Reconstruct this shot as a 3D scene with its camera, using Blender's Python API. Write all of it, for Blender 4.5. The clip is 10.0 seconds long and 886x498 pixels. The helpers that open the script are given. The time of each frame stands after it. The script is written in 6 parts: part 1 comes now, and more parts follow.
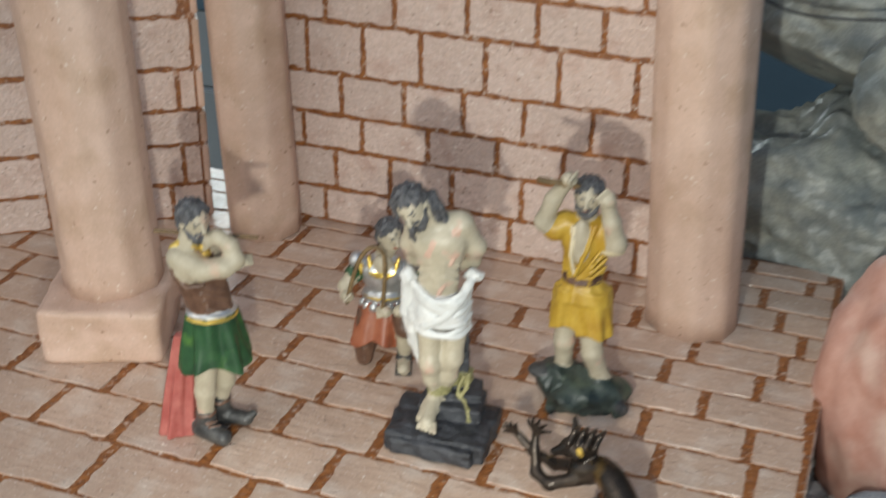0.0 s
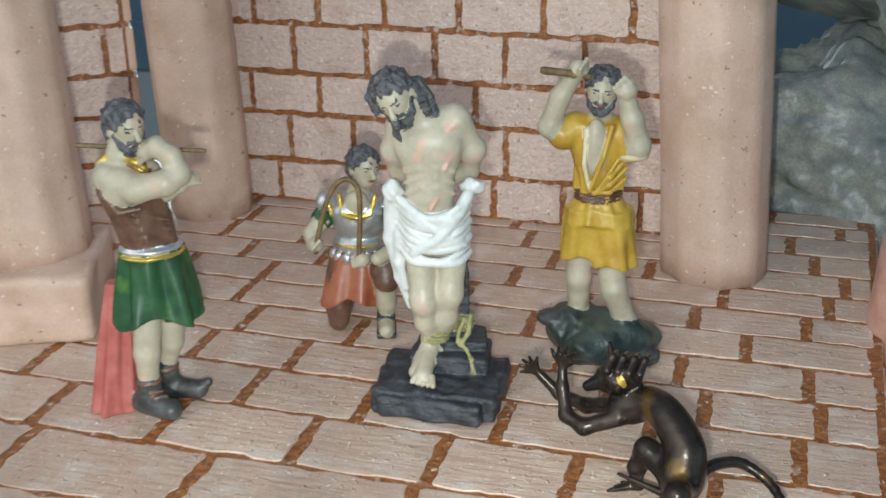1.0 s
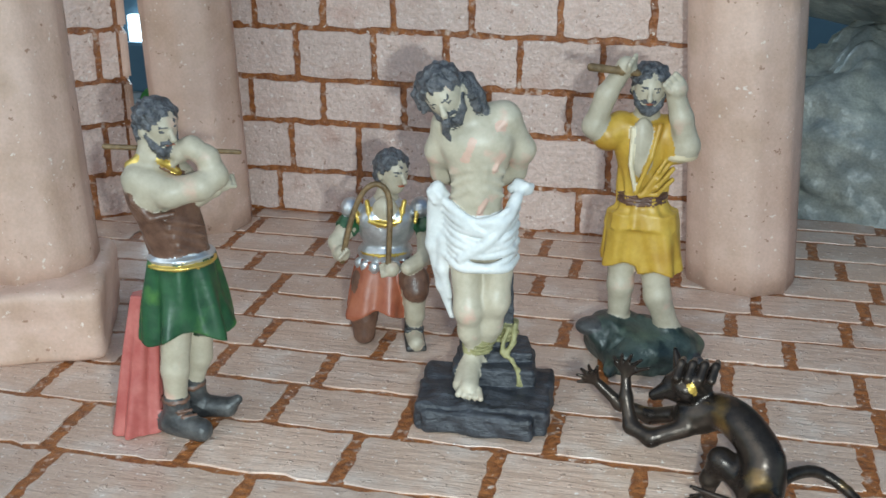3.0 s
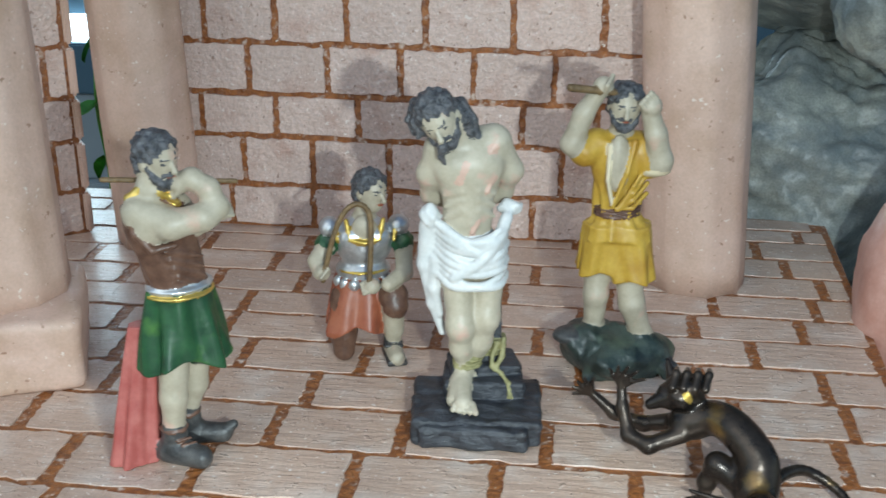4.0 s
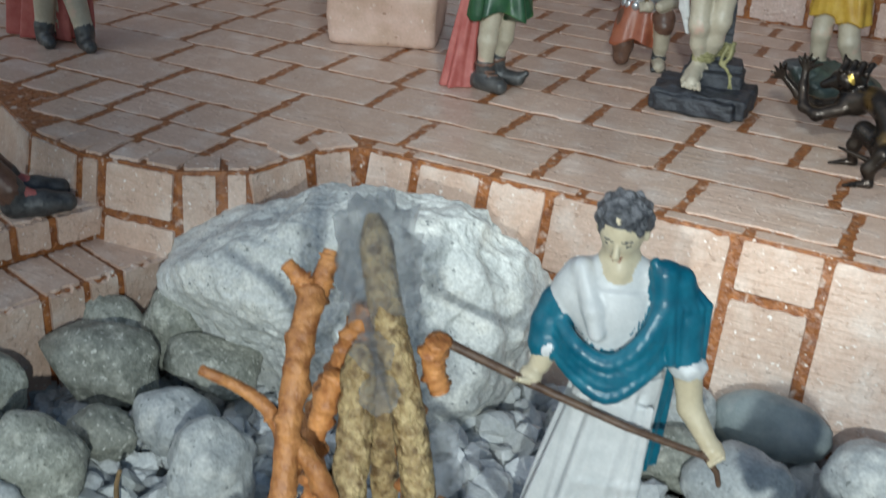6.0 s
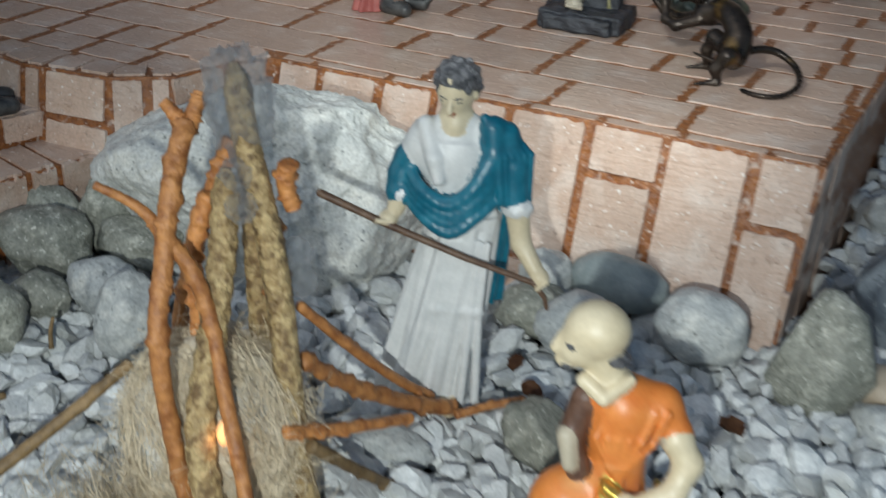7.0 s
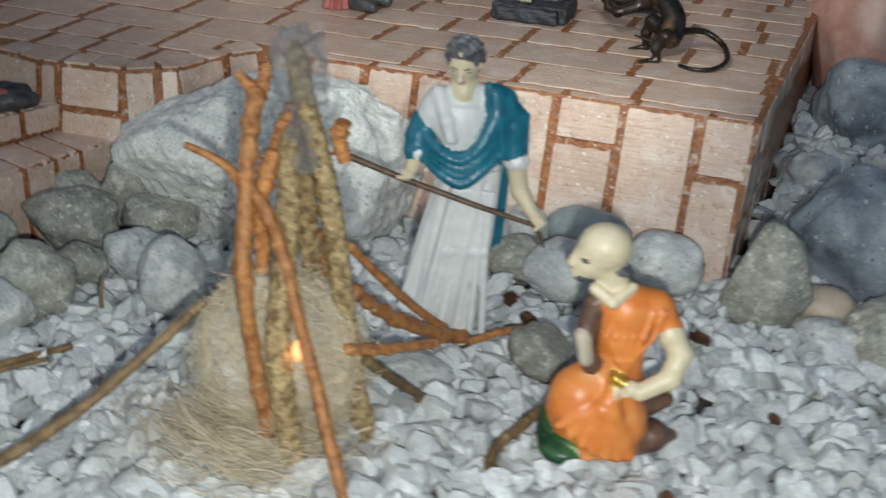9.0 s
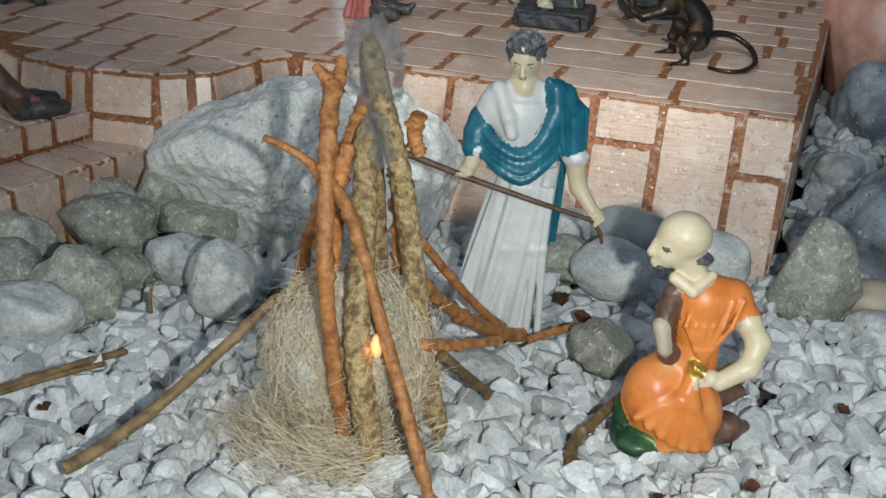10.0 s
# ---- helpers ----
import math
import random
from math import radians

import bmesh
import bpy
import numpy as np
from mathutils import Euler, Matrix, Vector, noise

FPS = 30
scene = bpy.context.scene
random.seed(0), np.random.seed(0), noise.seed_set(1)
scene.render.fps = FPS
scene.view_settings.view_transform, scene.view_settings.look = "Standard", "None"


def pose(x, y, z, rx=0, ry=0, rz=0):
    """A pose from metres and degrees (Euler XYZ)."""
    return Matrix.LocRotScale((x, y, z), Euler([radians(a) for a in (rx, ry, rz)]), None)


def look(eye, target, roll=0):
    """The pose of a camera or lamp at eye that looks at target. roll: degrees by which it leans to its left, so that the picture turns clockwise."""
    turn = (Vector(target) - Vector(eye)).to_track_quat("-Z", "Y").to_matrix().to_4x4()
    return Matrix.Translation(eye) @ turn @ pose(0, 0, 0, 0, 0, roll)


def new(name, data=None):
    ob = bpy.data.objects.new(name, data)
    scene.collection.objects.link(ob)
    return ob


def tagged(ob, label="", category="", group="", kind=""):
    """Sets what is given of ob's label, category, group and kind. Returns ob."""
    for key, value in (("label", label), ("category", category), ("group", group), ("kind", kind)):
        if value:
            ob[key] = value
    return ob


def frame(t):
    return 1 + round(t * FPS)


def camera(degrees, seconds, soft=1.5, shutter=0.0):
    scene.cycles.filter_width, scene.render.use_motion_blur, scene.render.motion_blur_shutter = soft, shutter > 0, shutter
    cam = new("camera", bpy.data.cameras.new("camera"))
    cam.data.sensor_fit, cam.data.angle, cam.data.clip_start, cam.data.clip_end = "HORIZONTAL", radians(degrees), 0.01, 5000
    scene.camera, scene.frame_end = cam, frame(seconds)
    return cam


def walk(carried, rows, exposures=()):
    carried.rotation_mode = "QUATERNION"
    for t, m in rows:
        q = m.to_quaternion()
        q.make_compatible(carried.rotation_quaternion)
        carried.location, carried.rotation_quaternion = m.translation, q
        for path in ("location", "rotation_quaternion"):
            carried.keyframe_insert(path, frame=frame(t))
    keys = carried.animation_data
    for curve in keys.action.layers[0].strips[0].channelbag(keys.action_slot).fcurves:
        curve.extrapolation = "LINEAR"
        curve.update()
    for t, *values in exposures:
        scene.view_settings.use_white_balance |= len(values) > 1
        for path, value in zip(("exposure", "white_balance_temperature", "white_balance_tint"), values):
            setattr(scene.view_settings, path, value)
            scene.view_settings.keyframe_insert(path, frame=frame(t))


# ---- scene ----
cam = camera(42.0, 10.0, soft=1.5, shutter=0.5)
U = 0.05   # the place is laid out in units of 5 cm
PATH = [
    (0, (1.841, 0.404, 5.490), (1.242, 2.077, 4.573), 0.94),
    (0.5, (1.781, 0.699, 4.200), (1.078, 2.374, 3.365), -0.38),
    (1, (1.251, 1.137, 3.745), (0.723, 2.907, 2.978), -0.81),
    (1.5, (1.079, 1.304, 3.507), (0.598, 3.097, 2.762), -0.32),
    (2, (1.077, 1.320, 3.464), (0.592, 3.114, 2.727), -0.19),
    (2.5, (0.939, 1.343, 3.465), (0.450, 3.139, 2.732), -0.22),
    (2.7, (0.837, 1.330, 3.484), (0.353, 3.129, 2.755), -0.24),
    (3.8, (-0.213, 1.015, 3.701), (-0.428, 2.858, 2.953), 0.52),
    (4, (-0.090, 1.065, 3.768), (-0.312, 2.904, 3.014), 0.34),
    (4.5, (0.305, 0.662, 3.793), (0.000, 2.497, 3.058), 0.98),
    (5, (0.921, -0.536, 3.881), (0.331, 1.240, 3.174), -0.12),
    (5.5, (1.483, -1.445, 3.251), (0.700, 0.214, 2.453), 2.36),
    (5.7, (1.557, -1.694, 3.140), (0.741, -0.070, 2.305), 2.83),
    (6.8, (2.498, -2.398, 2.969), (1.712, -0.800, 2.058), 2.65),
    (7, (2.901, -2.755, 2.962), (2.119, -1.150, 2.062), 2.18),
    (7.5, (3.521, -3.236, 2.844), (2.741, -1.624, 1.953), 1.72),
    (8, (3.876, -3.637, 3.095), (3.094, -2.030, 2.196), 1.74),
    (8.5, (4.077, -3.959, 3.177), (3.295, -2.348, 2.287), 2.54),
    (9, (2.704, -4.243, 3.086), (2.085, -2.554, 2.212), 2.17),
    (9.5, (1.972, -4.420, 2.841), (1.419, -2.688, 2.007), 1.74),
    (10, (2.027, -4.530, 2.845), (1.474, -2.795, 2.017), 2.31),
]
walk(cam, [(t, look(Vector(e) * U, Vector(g) * U, r)) for t, e, g, r in PATH],
     exposures=[(0.0, 0.05, 7200, 4), (0.6, 0.06, 6700, 0), (1.2, 0.1, 6420, -2), (2.2, 0.09, 5980, -4), (5.0, 0.1, 5980, -4), (5.6, -0.2, 6100, -2), (7.0, -0.64, 6480, 2), (10.0, -0.64, 6640, 3)])

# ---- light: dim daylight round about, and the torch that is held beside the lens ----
world = bpy.data.worlds.new("world")
scene.world = world
world.use_nodes = True
wn, wl = world.node_tree.nodes, world.node_tree.links
sky = wn.new("ShaderNodeTexSky")
sky.sky_type, sky.sun_disc = "NISHITA", False
sky.sun_elevation, sky.sun_rotation = radians(42), radians(216)
wl.new(sky.outputs[0], wn["Background"].inputs[0])
wn["Background"].inputs[1].default_value = 0.13

day = bpy.data.lights.new("daylight", "SUN")
day.energy, day.angle, day.color = 0.4, radians(60), (1.0, 0.98, 0.95)
new("daylight", day).matrix_world = look((-2.2, -3.0, 3.4), (0, 0, 0))

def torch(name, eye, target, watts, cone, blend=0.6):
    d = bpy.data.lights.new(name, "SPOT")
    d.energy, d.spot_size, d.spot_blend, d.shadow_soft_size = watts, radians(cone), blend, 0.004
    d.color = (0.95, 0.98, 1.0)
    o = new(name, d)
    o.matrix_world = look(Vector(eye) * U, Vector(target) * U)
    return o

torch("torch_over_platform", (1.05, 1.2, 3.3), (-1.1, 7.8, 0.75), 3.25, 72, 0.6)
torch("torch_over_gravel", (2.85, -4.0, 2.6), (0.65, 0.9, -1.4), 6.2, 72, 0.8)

glow = bpy.data.lights.new("bulb_light", "POINT")
glow.energy, glow.shadow_soft_size, glow.color = 0.0013, 0.002, (1.0, 0.58, 0.32)
new("bulb_light", glow).location = Vector((-0.13, 0.95, -0.52)) * U

# ---- materials ----
def material(name, a, b, rough=0.6, scale=300.0, metal=0.0, bump=0.2, stain=None, stain_scale=40.0, stain_at=0.6, each=0.0, coat=0.0, fine=None, spec=0.5, speck=0.035, coat_rough=0.25, flecks=(), blister=False, streak=0.0):
    """Two tones mixed by grain, a stain of a larger scale, relief, and a change of tone from piece to piece."""
    m = bpy.data.materials.new(name)
    m.use_nodes = True
    n, l = m.node_tree.nodes, m.node_tree.links
    p = n["Principled BSDF"]
    co = n.new("ShaderNodeNewGeometry").outputs["Position"]
    g = n.new("ShaderNodeTexNoise")
    g.inputs["Scale"].default_value, g.inputs["Detail"].default_value, g.inputs["Roughness"].default_value = scale, 6, 0.65
    l.new(co, g.inputs["Vector"])
    ramp = n.new("ShaderNodeMapRange")
    ramp.inputs[1].default_value, ramp.inputs[2].default_value = 0.35, 0.65
    l.new(g.outputs[0], ramp.inputs[0])
    mix = n.new("ShaderNodeMix")
    mix.data_type = "RGBA"
    mix.inputs[6].default_value, mix.inputs[7].default_value = (*a, 1), (*b, 1)
    l.new(ramp.outputs[0], mix.inputs[0])
    colour = mix.outputs[2]
    if stain:
        s = n.new("ShaderNodeTexNoise")
        s.inputs["Scale"].default_value, s.inputs["Detail"].default_value = stain_scale, 5
        l.new(co, s.inputs["Vector"])
        r = n.new("ShaderNodeMapRange")
        r.inputs[1].default_value, r.inputs[2].default_value, r.inputs[4].default_value = stain_at - 0.08, stain_at + 0.1, 0.85
        l.new(s.outputs[0], r.inputs[0])
        k = n.new("ShaderNodeMix")
        k.data_type = "RGBA"
        k.inputs[7].default_value = (*stain, 1)
        l.new(r.outputs[0], k.inputs[0]), l.new(colour, k.inputs[6])
        colour = k.outputs[2]
    if each:
        i = n.new("ShaderNodeObjectInfo") if each > 0 else n.new("ShaderNodeNewGeometry")
        v = n.new("ShaderNodeMapRange")
        v.inputs[3].default_value, v.inputs[4].default_value = 1 - abs(each), 1 + abs(each)
        l.new(i.outputs["Random" if each > 0 else "Random Per Island"], v.inputs[0])
        h = n.new("ShaderNodeHueSaturation")
        l.new(v.outputs[0], h.inputs["Value"]), l.new(colour, h.inputs["Color"])
        colour = h.outputs[0]
    if speck:
        t = n.new("ShaderNodeTexNoise")
        t.inputs["Scale"].default_value, t.inputs["Detail"].default_value = 900, 4
        l.new(co, t.inputs["Vector"])
        w = n.new("ShaderNodeMapRange")
        w.inputs[1].default_value, w.inputs[2].default_value = 0.32, 0.68
        w.inputs[3].default_value, w.inputs[4].default_value = 1 - speck, 1 + speck
        l.new(t.outputs[0], w.inputs[0])
        e = n.new("ShaderNodeHueSaturation")
        l.new(w.outputs[0], e.inputs["Value"]), l.new(colour, e.inputs["Color"])
        colour = e.outputs[0]
    for tone, size, at in flecks:
        t = n.new("ShaderNodeTexNoise")
        t.inputs["Scale"].default_value, t.inputs["Detail"].default_value, t.inputs["Roughness"].default_value = size, 3, 0.6
        off = n.new("ShaderNodeVectorMath")
        off.inputs[1].default_value = (at * 7, size * 0.01, 3.1)
        l.new(co, off.inputs[0]), l.new(off.outputs[0], t.inputs["Vector"])
        w = n.new("ShaderNodeMapRange")
        w.inputs[1].default_value, w.inputs[2].default_value, w.inputs[4].default_value = at, at + 0.035, 0.9
        l.new(t.outputs[0], w.inputs[0])
        x = n.new("ShaderNodeMix")
        x.data_type = "RGBA"
        x.inputs[7].default_value = (*tone, 1)
        l.new(w.outputs[0], x.inputs[0]), l.new(colour, x.inputs[6])
        colour = x.outputs[2]
    l.new(colour, p.inputs["Base Color"])
    rr = n.new("ShaderNodeMapRange")
    rr.inputs[3].default_value, rr.inputs[4].default_value = max(rough - 0.1, 0.02), min(rough + 0.12, 1)
    l.new(g.outputs[0], rr.inputs[0]), l.new(rr.outputs[0], p.inputs["Roughness"])
    p.inputs["Metallic"].default_value = metal
    p.inputs["Specular IOR Level"].default_value = spec
    p.inputs["Coat Weight"].default_value, p.inputs["Coat Roughness"].default_value = coat, coat_rough
    if bump:
        f = n.new("ShaderNodeTexNoise")
        f.inputs["Scale"].default_value, f.inputs["Detail"].default_value = fine or scale * 2.2, 5
        l.new(co, f.inputs["Vector"])
        b_ = n.new("ShaderNodeBump")
        b_.inputs["Strength"].default_value, b_.inputs["Distance"].default_value = min(bump * 1.1, 1.0), 0.0012
        height = f.outputs[0]
        if blister:
            q = n.new("ShaderNodeMapRange")
            q.inputs[1].default_value, q.inputs[2].default_value = 0.60, 0.70
            l.new(height, q.inputs[0])
            height = q.outputs[0]
        l.new(height, b_.inputs["Height"])
        normal = b_.outputs[0]
        if streak:
            w_ = n.new("ShaderNodeVectorMath")
            w_.operation = "MULTIPLY"
            w_.inputs[1].default_value = (70, 420, 420)
            q_ = n.new("ShaderNodeTexNoise")
            q_.inputs["Scale"].default_value, q_.inputs["Detail"].default_value, q_.inputs["Roughness"].default_value = 1.0, 5, 0.6
            l.new(co, w_.inputs[0]), l.new(w_.outputs[0], q_.inputs["Vector"])
            c_ = n.new("ShaderNodeBump")
            c_.inputs["Strength"].default_value, c_.inputs["Distance"].default_value = streak, 0.0012
            l.new(q_.outputs[0], c_.inputs["Height"]), l.new(normal, c_.inputs["Normal"])
            normal = c_.outputs[0]
        l.new(normal, p.inputs["Normal"])
    return m

BRICK = material("painted_brick", (0.50, 0.345, 0.26), (0.57, 0.415, 0.325), 0.38, 150, bump=0.42, stain=(0.64, 0.52, 0.44), stain_scale=70, stain_at=0.58, each=0.10, coat=0.3, coat_rough=0.2, speck=0.09, fine=330, blister=True, streak=0.55, flecks=(((0.80, 0.74, 0.68), 520, 0.645), ((0.36, 0.19, 0.11), 420, 0.70)))
WALLBRICK = material("wall_brick", (0.58, 0.435, 0.37), (0.65, 0.50, 0.44), 0.5, 260, bump=0.75, speck=0.10, fine=450, streak=0.4, stain=(0.50, 0.33, 0.27), stain_scale=70, stain_at=0.62, each=0.07, flecks=(((0.76, 0.66, 0.60), 480, 0.635), ((0.34, 0.22, 0.17), 380, 0.655)))
MORTAR = material("brown_mortar", (0.17, 0.055, 0.017), (0.36, 0.135, 0.038), 0.38, 300, bump=1.0, fine=420, stain=(0.70, 0.60, 0.52), stain_scale=260, stain_at=0.655, flecks=(((0.78, 0.70, 0.62), 560, 0.66),))
PLASTER = material("pink_plaster", (0.54, 0.365, 0.28), (0.63, 0.445, 0.36), 0.5, 60, bump=0.2, speck=0.05, stain=(0.46, 0.31, 0.22), stain_scale=45, stain_at=0.6, fine=500, flecks=(((0.30, 0.17, 0.11), 260, 0.67), ((0.74, 0.64, 0.56), 420, 0.665)))
PINKROCK = material("pink_rock", (0.42, 0.20, 0.15), (0.55, 0.32, 0.26), 0.5, 60, bump=0.4, stain=(0.62, 0.45, 0.38), stain_scale=35)
SLATE = material("grey_slab", (0.36, 0.375, 0.37), (0.50, 0.51, 0.49), 0.5, 110, bump=1.0, stain=(0.64, 0.635, 0.59), stain_scale=130, stain_at=0.58, each=0.1, fine=260, speck=0.16, flecks=(((0.20, 0.21, 0.20), 380, 0.65),))
SLAB = material("pale_slab", (0.50, 0.51, 0.485), (0.64, 0.64, 0.60), 0.45, 110, bump=1.0, stain=(0.70, 0.69, 0.63), stain_scale=120, stain_at=0.58, fine=260, speck=0.18, flecks=(((0.20, 0.21, 0.20), 330, 0.645),))
BACKROCK = material("back_rock", (0.22, 0.235, 0.22), (0.42, 0.43, 0.38), 0.36, 60, bump=0.7, stain=(0.16, 0.185, 0.19), stain_scale=34, stain_at=0.56, fine=200, speck=0.15)
PEBBLE = material("grey_green_pebble", (0.22, 0.225, 0.185), (0.36, 0.36, 0.305), 0.5, 200, bump=0.6, stain=(0.54, 0.53, 0.45), stain_scale=230, stain_at=0.62, speck=0.2, each=0.24, fine=600, flecks=(((0.62, 0.61, 0.54), 520, 0.63), ((0.12, 0.125, 0.10), 420, 0.65)))
BLUEROCK = material("blue_grey_boulder", (0.20, 0.235, 0.265), (0.30, 0.335, 0.36), 0.5, 90, bump=0.5, stain=(0.085, 0.105, 0.13), stain_scale=60, stain_at=0.55, fine=420, speck=0.12, flecks=(((0.46, 0.49, 0.50), 300, 0.635), ((0.06, 0.075, 0.09), 260, 0.65)))
BEIGE = material("beige_pebble", (0.42, 0.34, 0.25), (0.50, 0.42, 0.32), 0.5, 160, bump=0.2)
GRAVEL = material("white_gravel", (0.50, 0.515, 0.515), (0.64, 0.65, 0.64), 0.5, 260, bump=0.5, stain=(0.42, 0.43, 0.40), stain_scale=60, each=-0.22, speck=0.1)
EARTH = material("dark_earth", (0.06, 0.05, 0.04), (0.14, 0.12, 0.10), 0.9, 300, bump=0.8)
SKIN = material("painted_skin", (0.37, 0.32, 0.235), (0.45, 0.395, 0.30), 0.45, 160, bump=0.1, stain=(0.58, 0.36, 0.28), stain_scale=120, stain_at=0.68)
PALE = material("pale_skin", (0.40, 0.35, 0.26), (0.49, 0.435, 0.335), 0.42, 160, bump=0.1, stain=(0.60, 0.36, 0.29), stain_scale=150, stain_at=0.67)
WOUND = material("faint_pink_streak", (0.52, 0.34, 0.27), (0.58, 0.40, 0.31), 0.45, 160, bump=0.1)
HAIR = material("dark_hair", (0.025, 0.026, 0.03), (0.14, 0.14, 0.15), 0.42, 420, bump=0.9)
WHITE = material("white_cloth", (0.58, 0.59, 0.58), (0.69, 0.69, 0.675), 0.4, 140, bump=0.1)
YELLOW = material("ochre_yellow", (0.42, 0.25, 0.03), (0.53, 0.345, 0.055), 0.4, 130, bump=0.15, stain=(0.36, 0.19, 0.02), stain_scale=80, stain_at=0.6)
GREEN = material("dark_green", (0.008, 0.036, 0.018), (0.025, 0.09, 0.032), 0.35, 110, bump=0.15, stain=(0.11, 0.24, 0.04), stain_scale=80, stain_at=0.62)
LEATHER = material("brown_leather", (0.075, 0.035, 0.022), (0.16, 0.085, 0.055), 0.4, 200, bump=0.25)
RED = material("dull_red", (0.32, 0.07, 0.06), (0.42, 0.13, 0.11), 0.4, 120, bump=0.15)
RUST = material("rust_red", (0.24, 0.06, 0.028), (0.33, 0.11, 0.055), 0.4, 120, bump=0.15)
SILVER = material("silver_paint", (0.42, 0.43, 0.44), (0.62, 0.63, 0.64), 0.32, 200, metal=0.75, bump=0.2)
GOLD = material("gold_paint", (0.55, 0.36, 0.06), (0.75, 0.55, 0.16), 0.3, 200, metal=0.8, bump=0.2)
BLACK = material("black_stand", (0.014, 0.015, 0.019), (0.055, 0.058, 0.068), 0.45, 160, bump=0.7, fine=330, streak=0.9)
BOOT = material("boot_black", (0.022, 0.022, 0.023), (0.085, 0.082, 0.078), 0.4, 240, bump=0.3)
MOSS = material("dark_green_rock", (0.014, 0.023, 0.020), (0.06, 0.078, 0.066), 0.4, 110, bump=0.6, stain=(0.10, 0.13, 0.085), stain_scale=90)
ROPEGREEN = material("olive_rope", (0.20, 0.185, 0.075), (0.38, 0.345, 0.17), 0.6, 300, bump=0.4)
BRONZE = material("dark_bronze", (0.022, 0.018, 0.016), (0.06, 0.045, 0.035), 0.28, 130, metal=0.7, bump=0.15, stain=(0.30, 0.18, 0.05), stain_scale=70, stain_at=0.70)
TEAL = material("teal_cloth", (0.006, 0.095, 0.15), (0.012, 0.155, 0.225), 0.35, 130, bump=0.15, stain=(0.04, 0.22, 0.30), stain_scale=100, stain_at=0.62)
ORANGE = material("orange_cloth", (0.60, 0.16, 0.03), (0.70, 0.24, 0.055), 0.38, 110, bump=0.15, stain=(0.72, 0.36, 0.14), stain_scale=70, stain_at=0.64)
CREAM = material("cream_paint", (0.56, 0.47, 0.31), (0.66, 0.57, 0.40), 0.4, 140, bump=0.1)
STICK = material("red_brown_twig", (0.26, 0.09, 0.025), (0.56, 0.25, 0.08), 0.5, 260, bump=0.6, each=0.2)
STALK = material("dry_straw_stalk", (0.26, 0.165, 0.065), (0.56, 0.42, 0.21), 0.42, 420, bump=0.9, stain=(0.12, 0.065, 0.025), stain_scale=330, stain_at=0.55)
RODWOOD = material("dark_brown_rod", (0.075, 0.04, 0.025), (0.15, 0.09, 0.055), 0.45, 240, bump=0.4)
BRANCH = material("dark_branch", (0.10, 0.062, 0.025), (0.24, 0.155, 0.07), 0.55, 240, bump=0.5, each=0.25)
FLUFF = material("dry_fibre", (0.50, 0.40, 0.26), (0.72, 0.62, 0.46), 0.8, 260, bump=0.6, each=-0.2)
VINE = material("fresh_leaf", (0.05, 0.22, 0.03), (0.12, 0.36, 0.06), 0.45, 120, bump=0.2)
CABLE = material("dark_cable", (0.02, 0.02, 0.022), (0.05, 0.05, 0.05), 0.4, 200, bump=0)
ROOMFLOOR = material("room_floor", (0.16, 0.15, 0.14), (0.22, 0.21, 0.20), 0.6, 6, bump=0)
PANEL = material("pale_panel", (0.17, 0.20, 0.22), (0.22, 0.255, 0.275), 0.6, 3, bump=0)
ROOM = material("room_wall", (0.04, 0.08, 0.115), (0.06, 0.11, 0.15), 0.8, 4, bump=0)

def glass_material():
    m = bpy.data.materials.new("clear_film")
    m.use_nodes = True
    p = m.node_tree.nodes["Principled BSDF"]
    p.inputs["Base Color"].default_value = (0.9, 0.94, 1, 1)
    p.inputs["Alpha"].default_value, p.inputs["Roughness"].default_value, p.inputs["IOR"].default_value = 0.3, 0.05, 1.9
    f = m.node_tree.nodes.new("ShaderNodeTexNoise")
    f.inputs["Scale"].default_value = 420
    b = m.node_tree.nodes.new("ShaderNodeBump")
    b.inputs["Strength"].default_value, b.inputs["Distance"].default_value = 1.0, 0.003
    m.node_tree.links.new(f.outputs[0], b.inputs["Height"])
    m.node_tree.links.new(b.outputs[0], p.inputs["Normal"])
    return m

def glow_material(name, colour, strength):
    m = bpy.data.materials.new(name)
    m.use_nodes = True
    p = m.node_tree.nodes["Principled BSDF"]
    p.inputs["Base Color"].default_value = (*colour, 1)
    p.inputs["Emission Color"].default_value, p.inputs["Emission Strength"].default_value = (*colour, 1), strength
    return m

FILM = glass_material()
WINDOW = glow_material("daylit_pane", (0.75, 0.88, 1.0), 6.0)
BULB = glow_material("warm_bulb", (1.0, 0.56, 0.26), 0.35)

# ---- makers ----
def put_mesh(name, bm, mats, parent=None, smooth=False, label=""):
    me = bpy.data.meshes.new(name)
    bmesh.ops.scale(bm, vec=(U, U, U), verts=bm.verts)
    bm.normal_update()
    bm.to_mesh(me)
    bm.free()
    for m in (mats if isinstance(mats, (list, tuple)) else [mats]):
        me.materials.append(m)
    if smooth:
        me.polygons.foreach_set("use_smooth", [True] * len(me.polygons))
    o = new(name, me)
    if parent:
        o.parent = parent
    if label:
        tagged(o, label)
    return o

def part(name, bm, mat, parent, label="", smooth=False):
    return put_mesh(name, bm, mat, parent, smooth, label)

def thing(name, label, category, group="", kind="", at=(0, 0, 0)):
    o = new(name)
    o.location = Vector(at) * U
    o.empty_display_size = 0.01
    return tagged(o, label, category, group, kind)

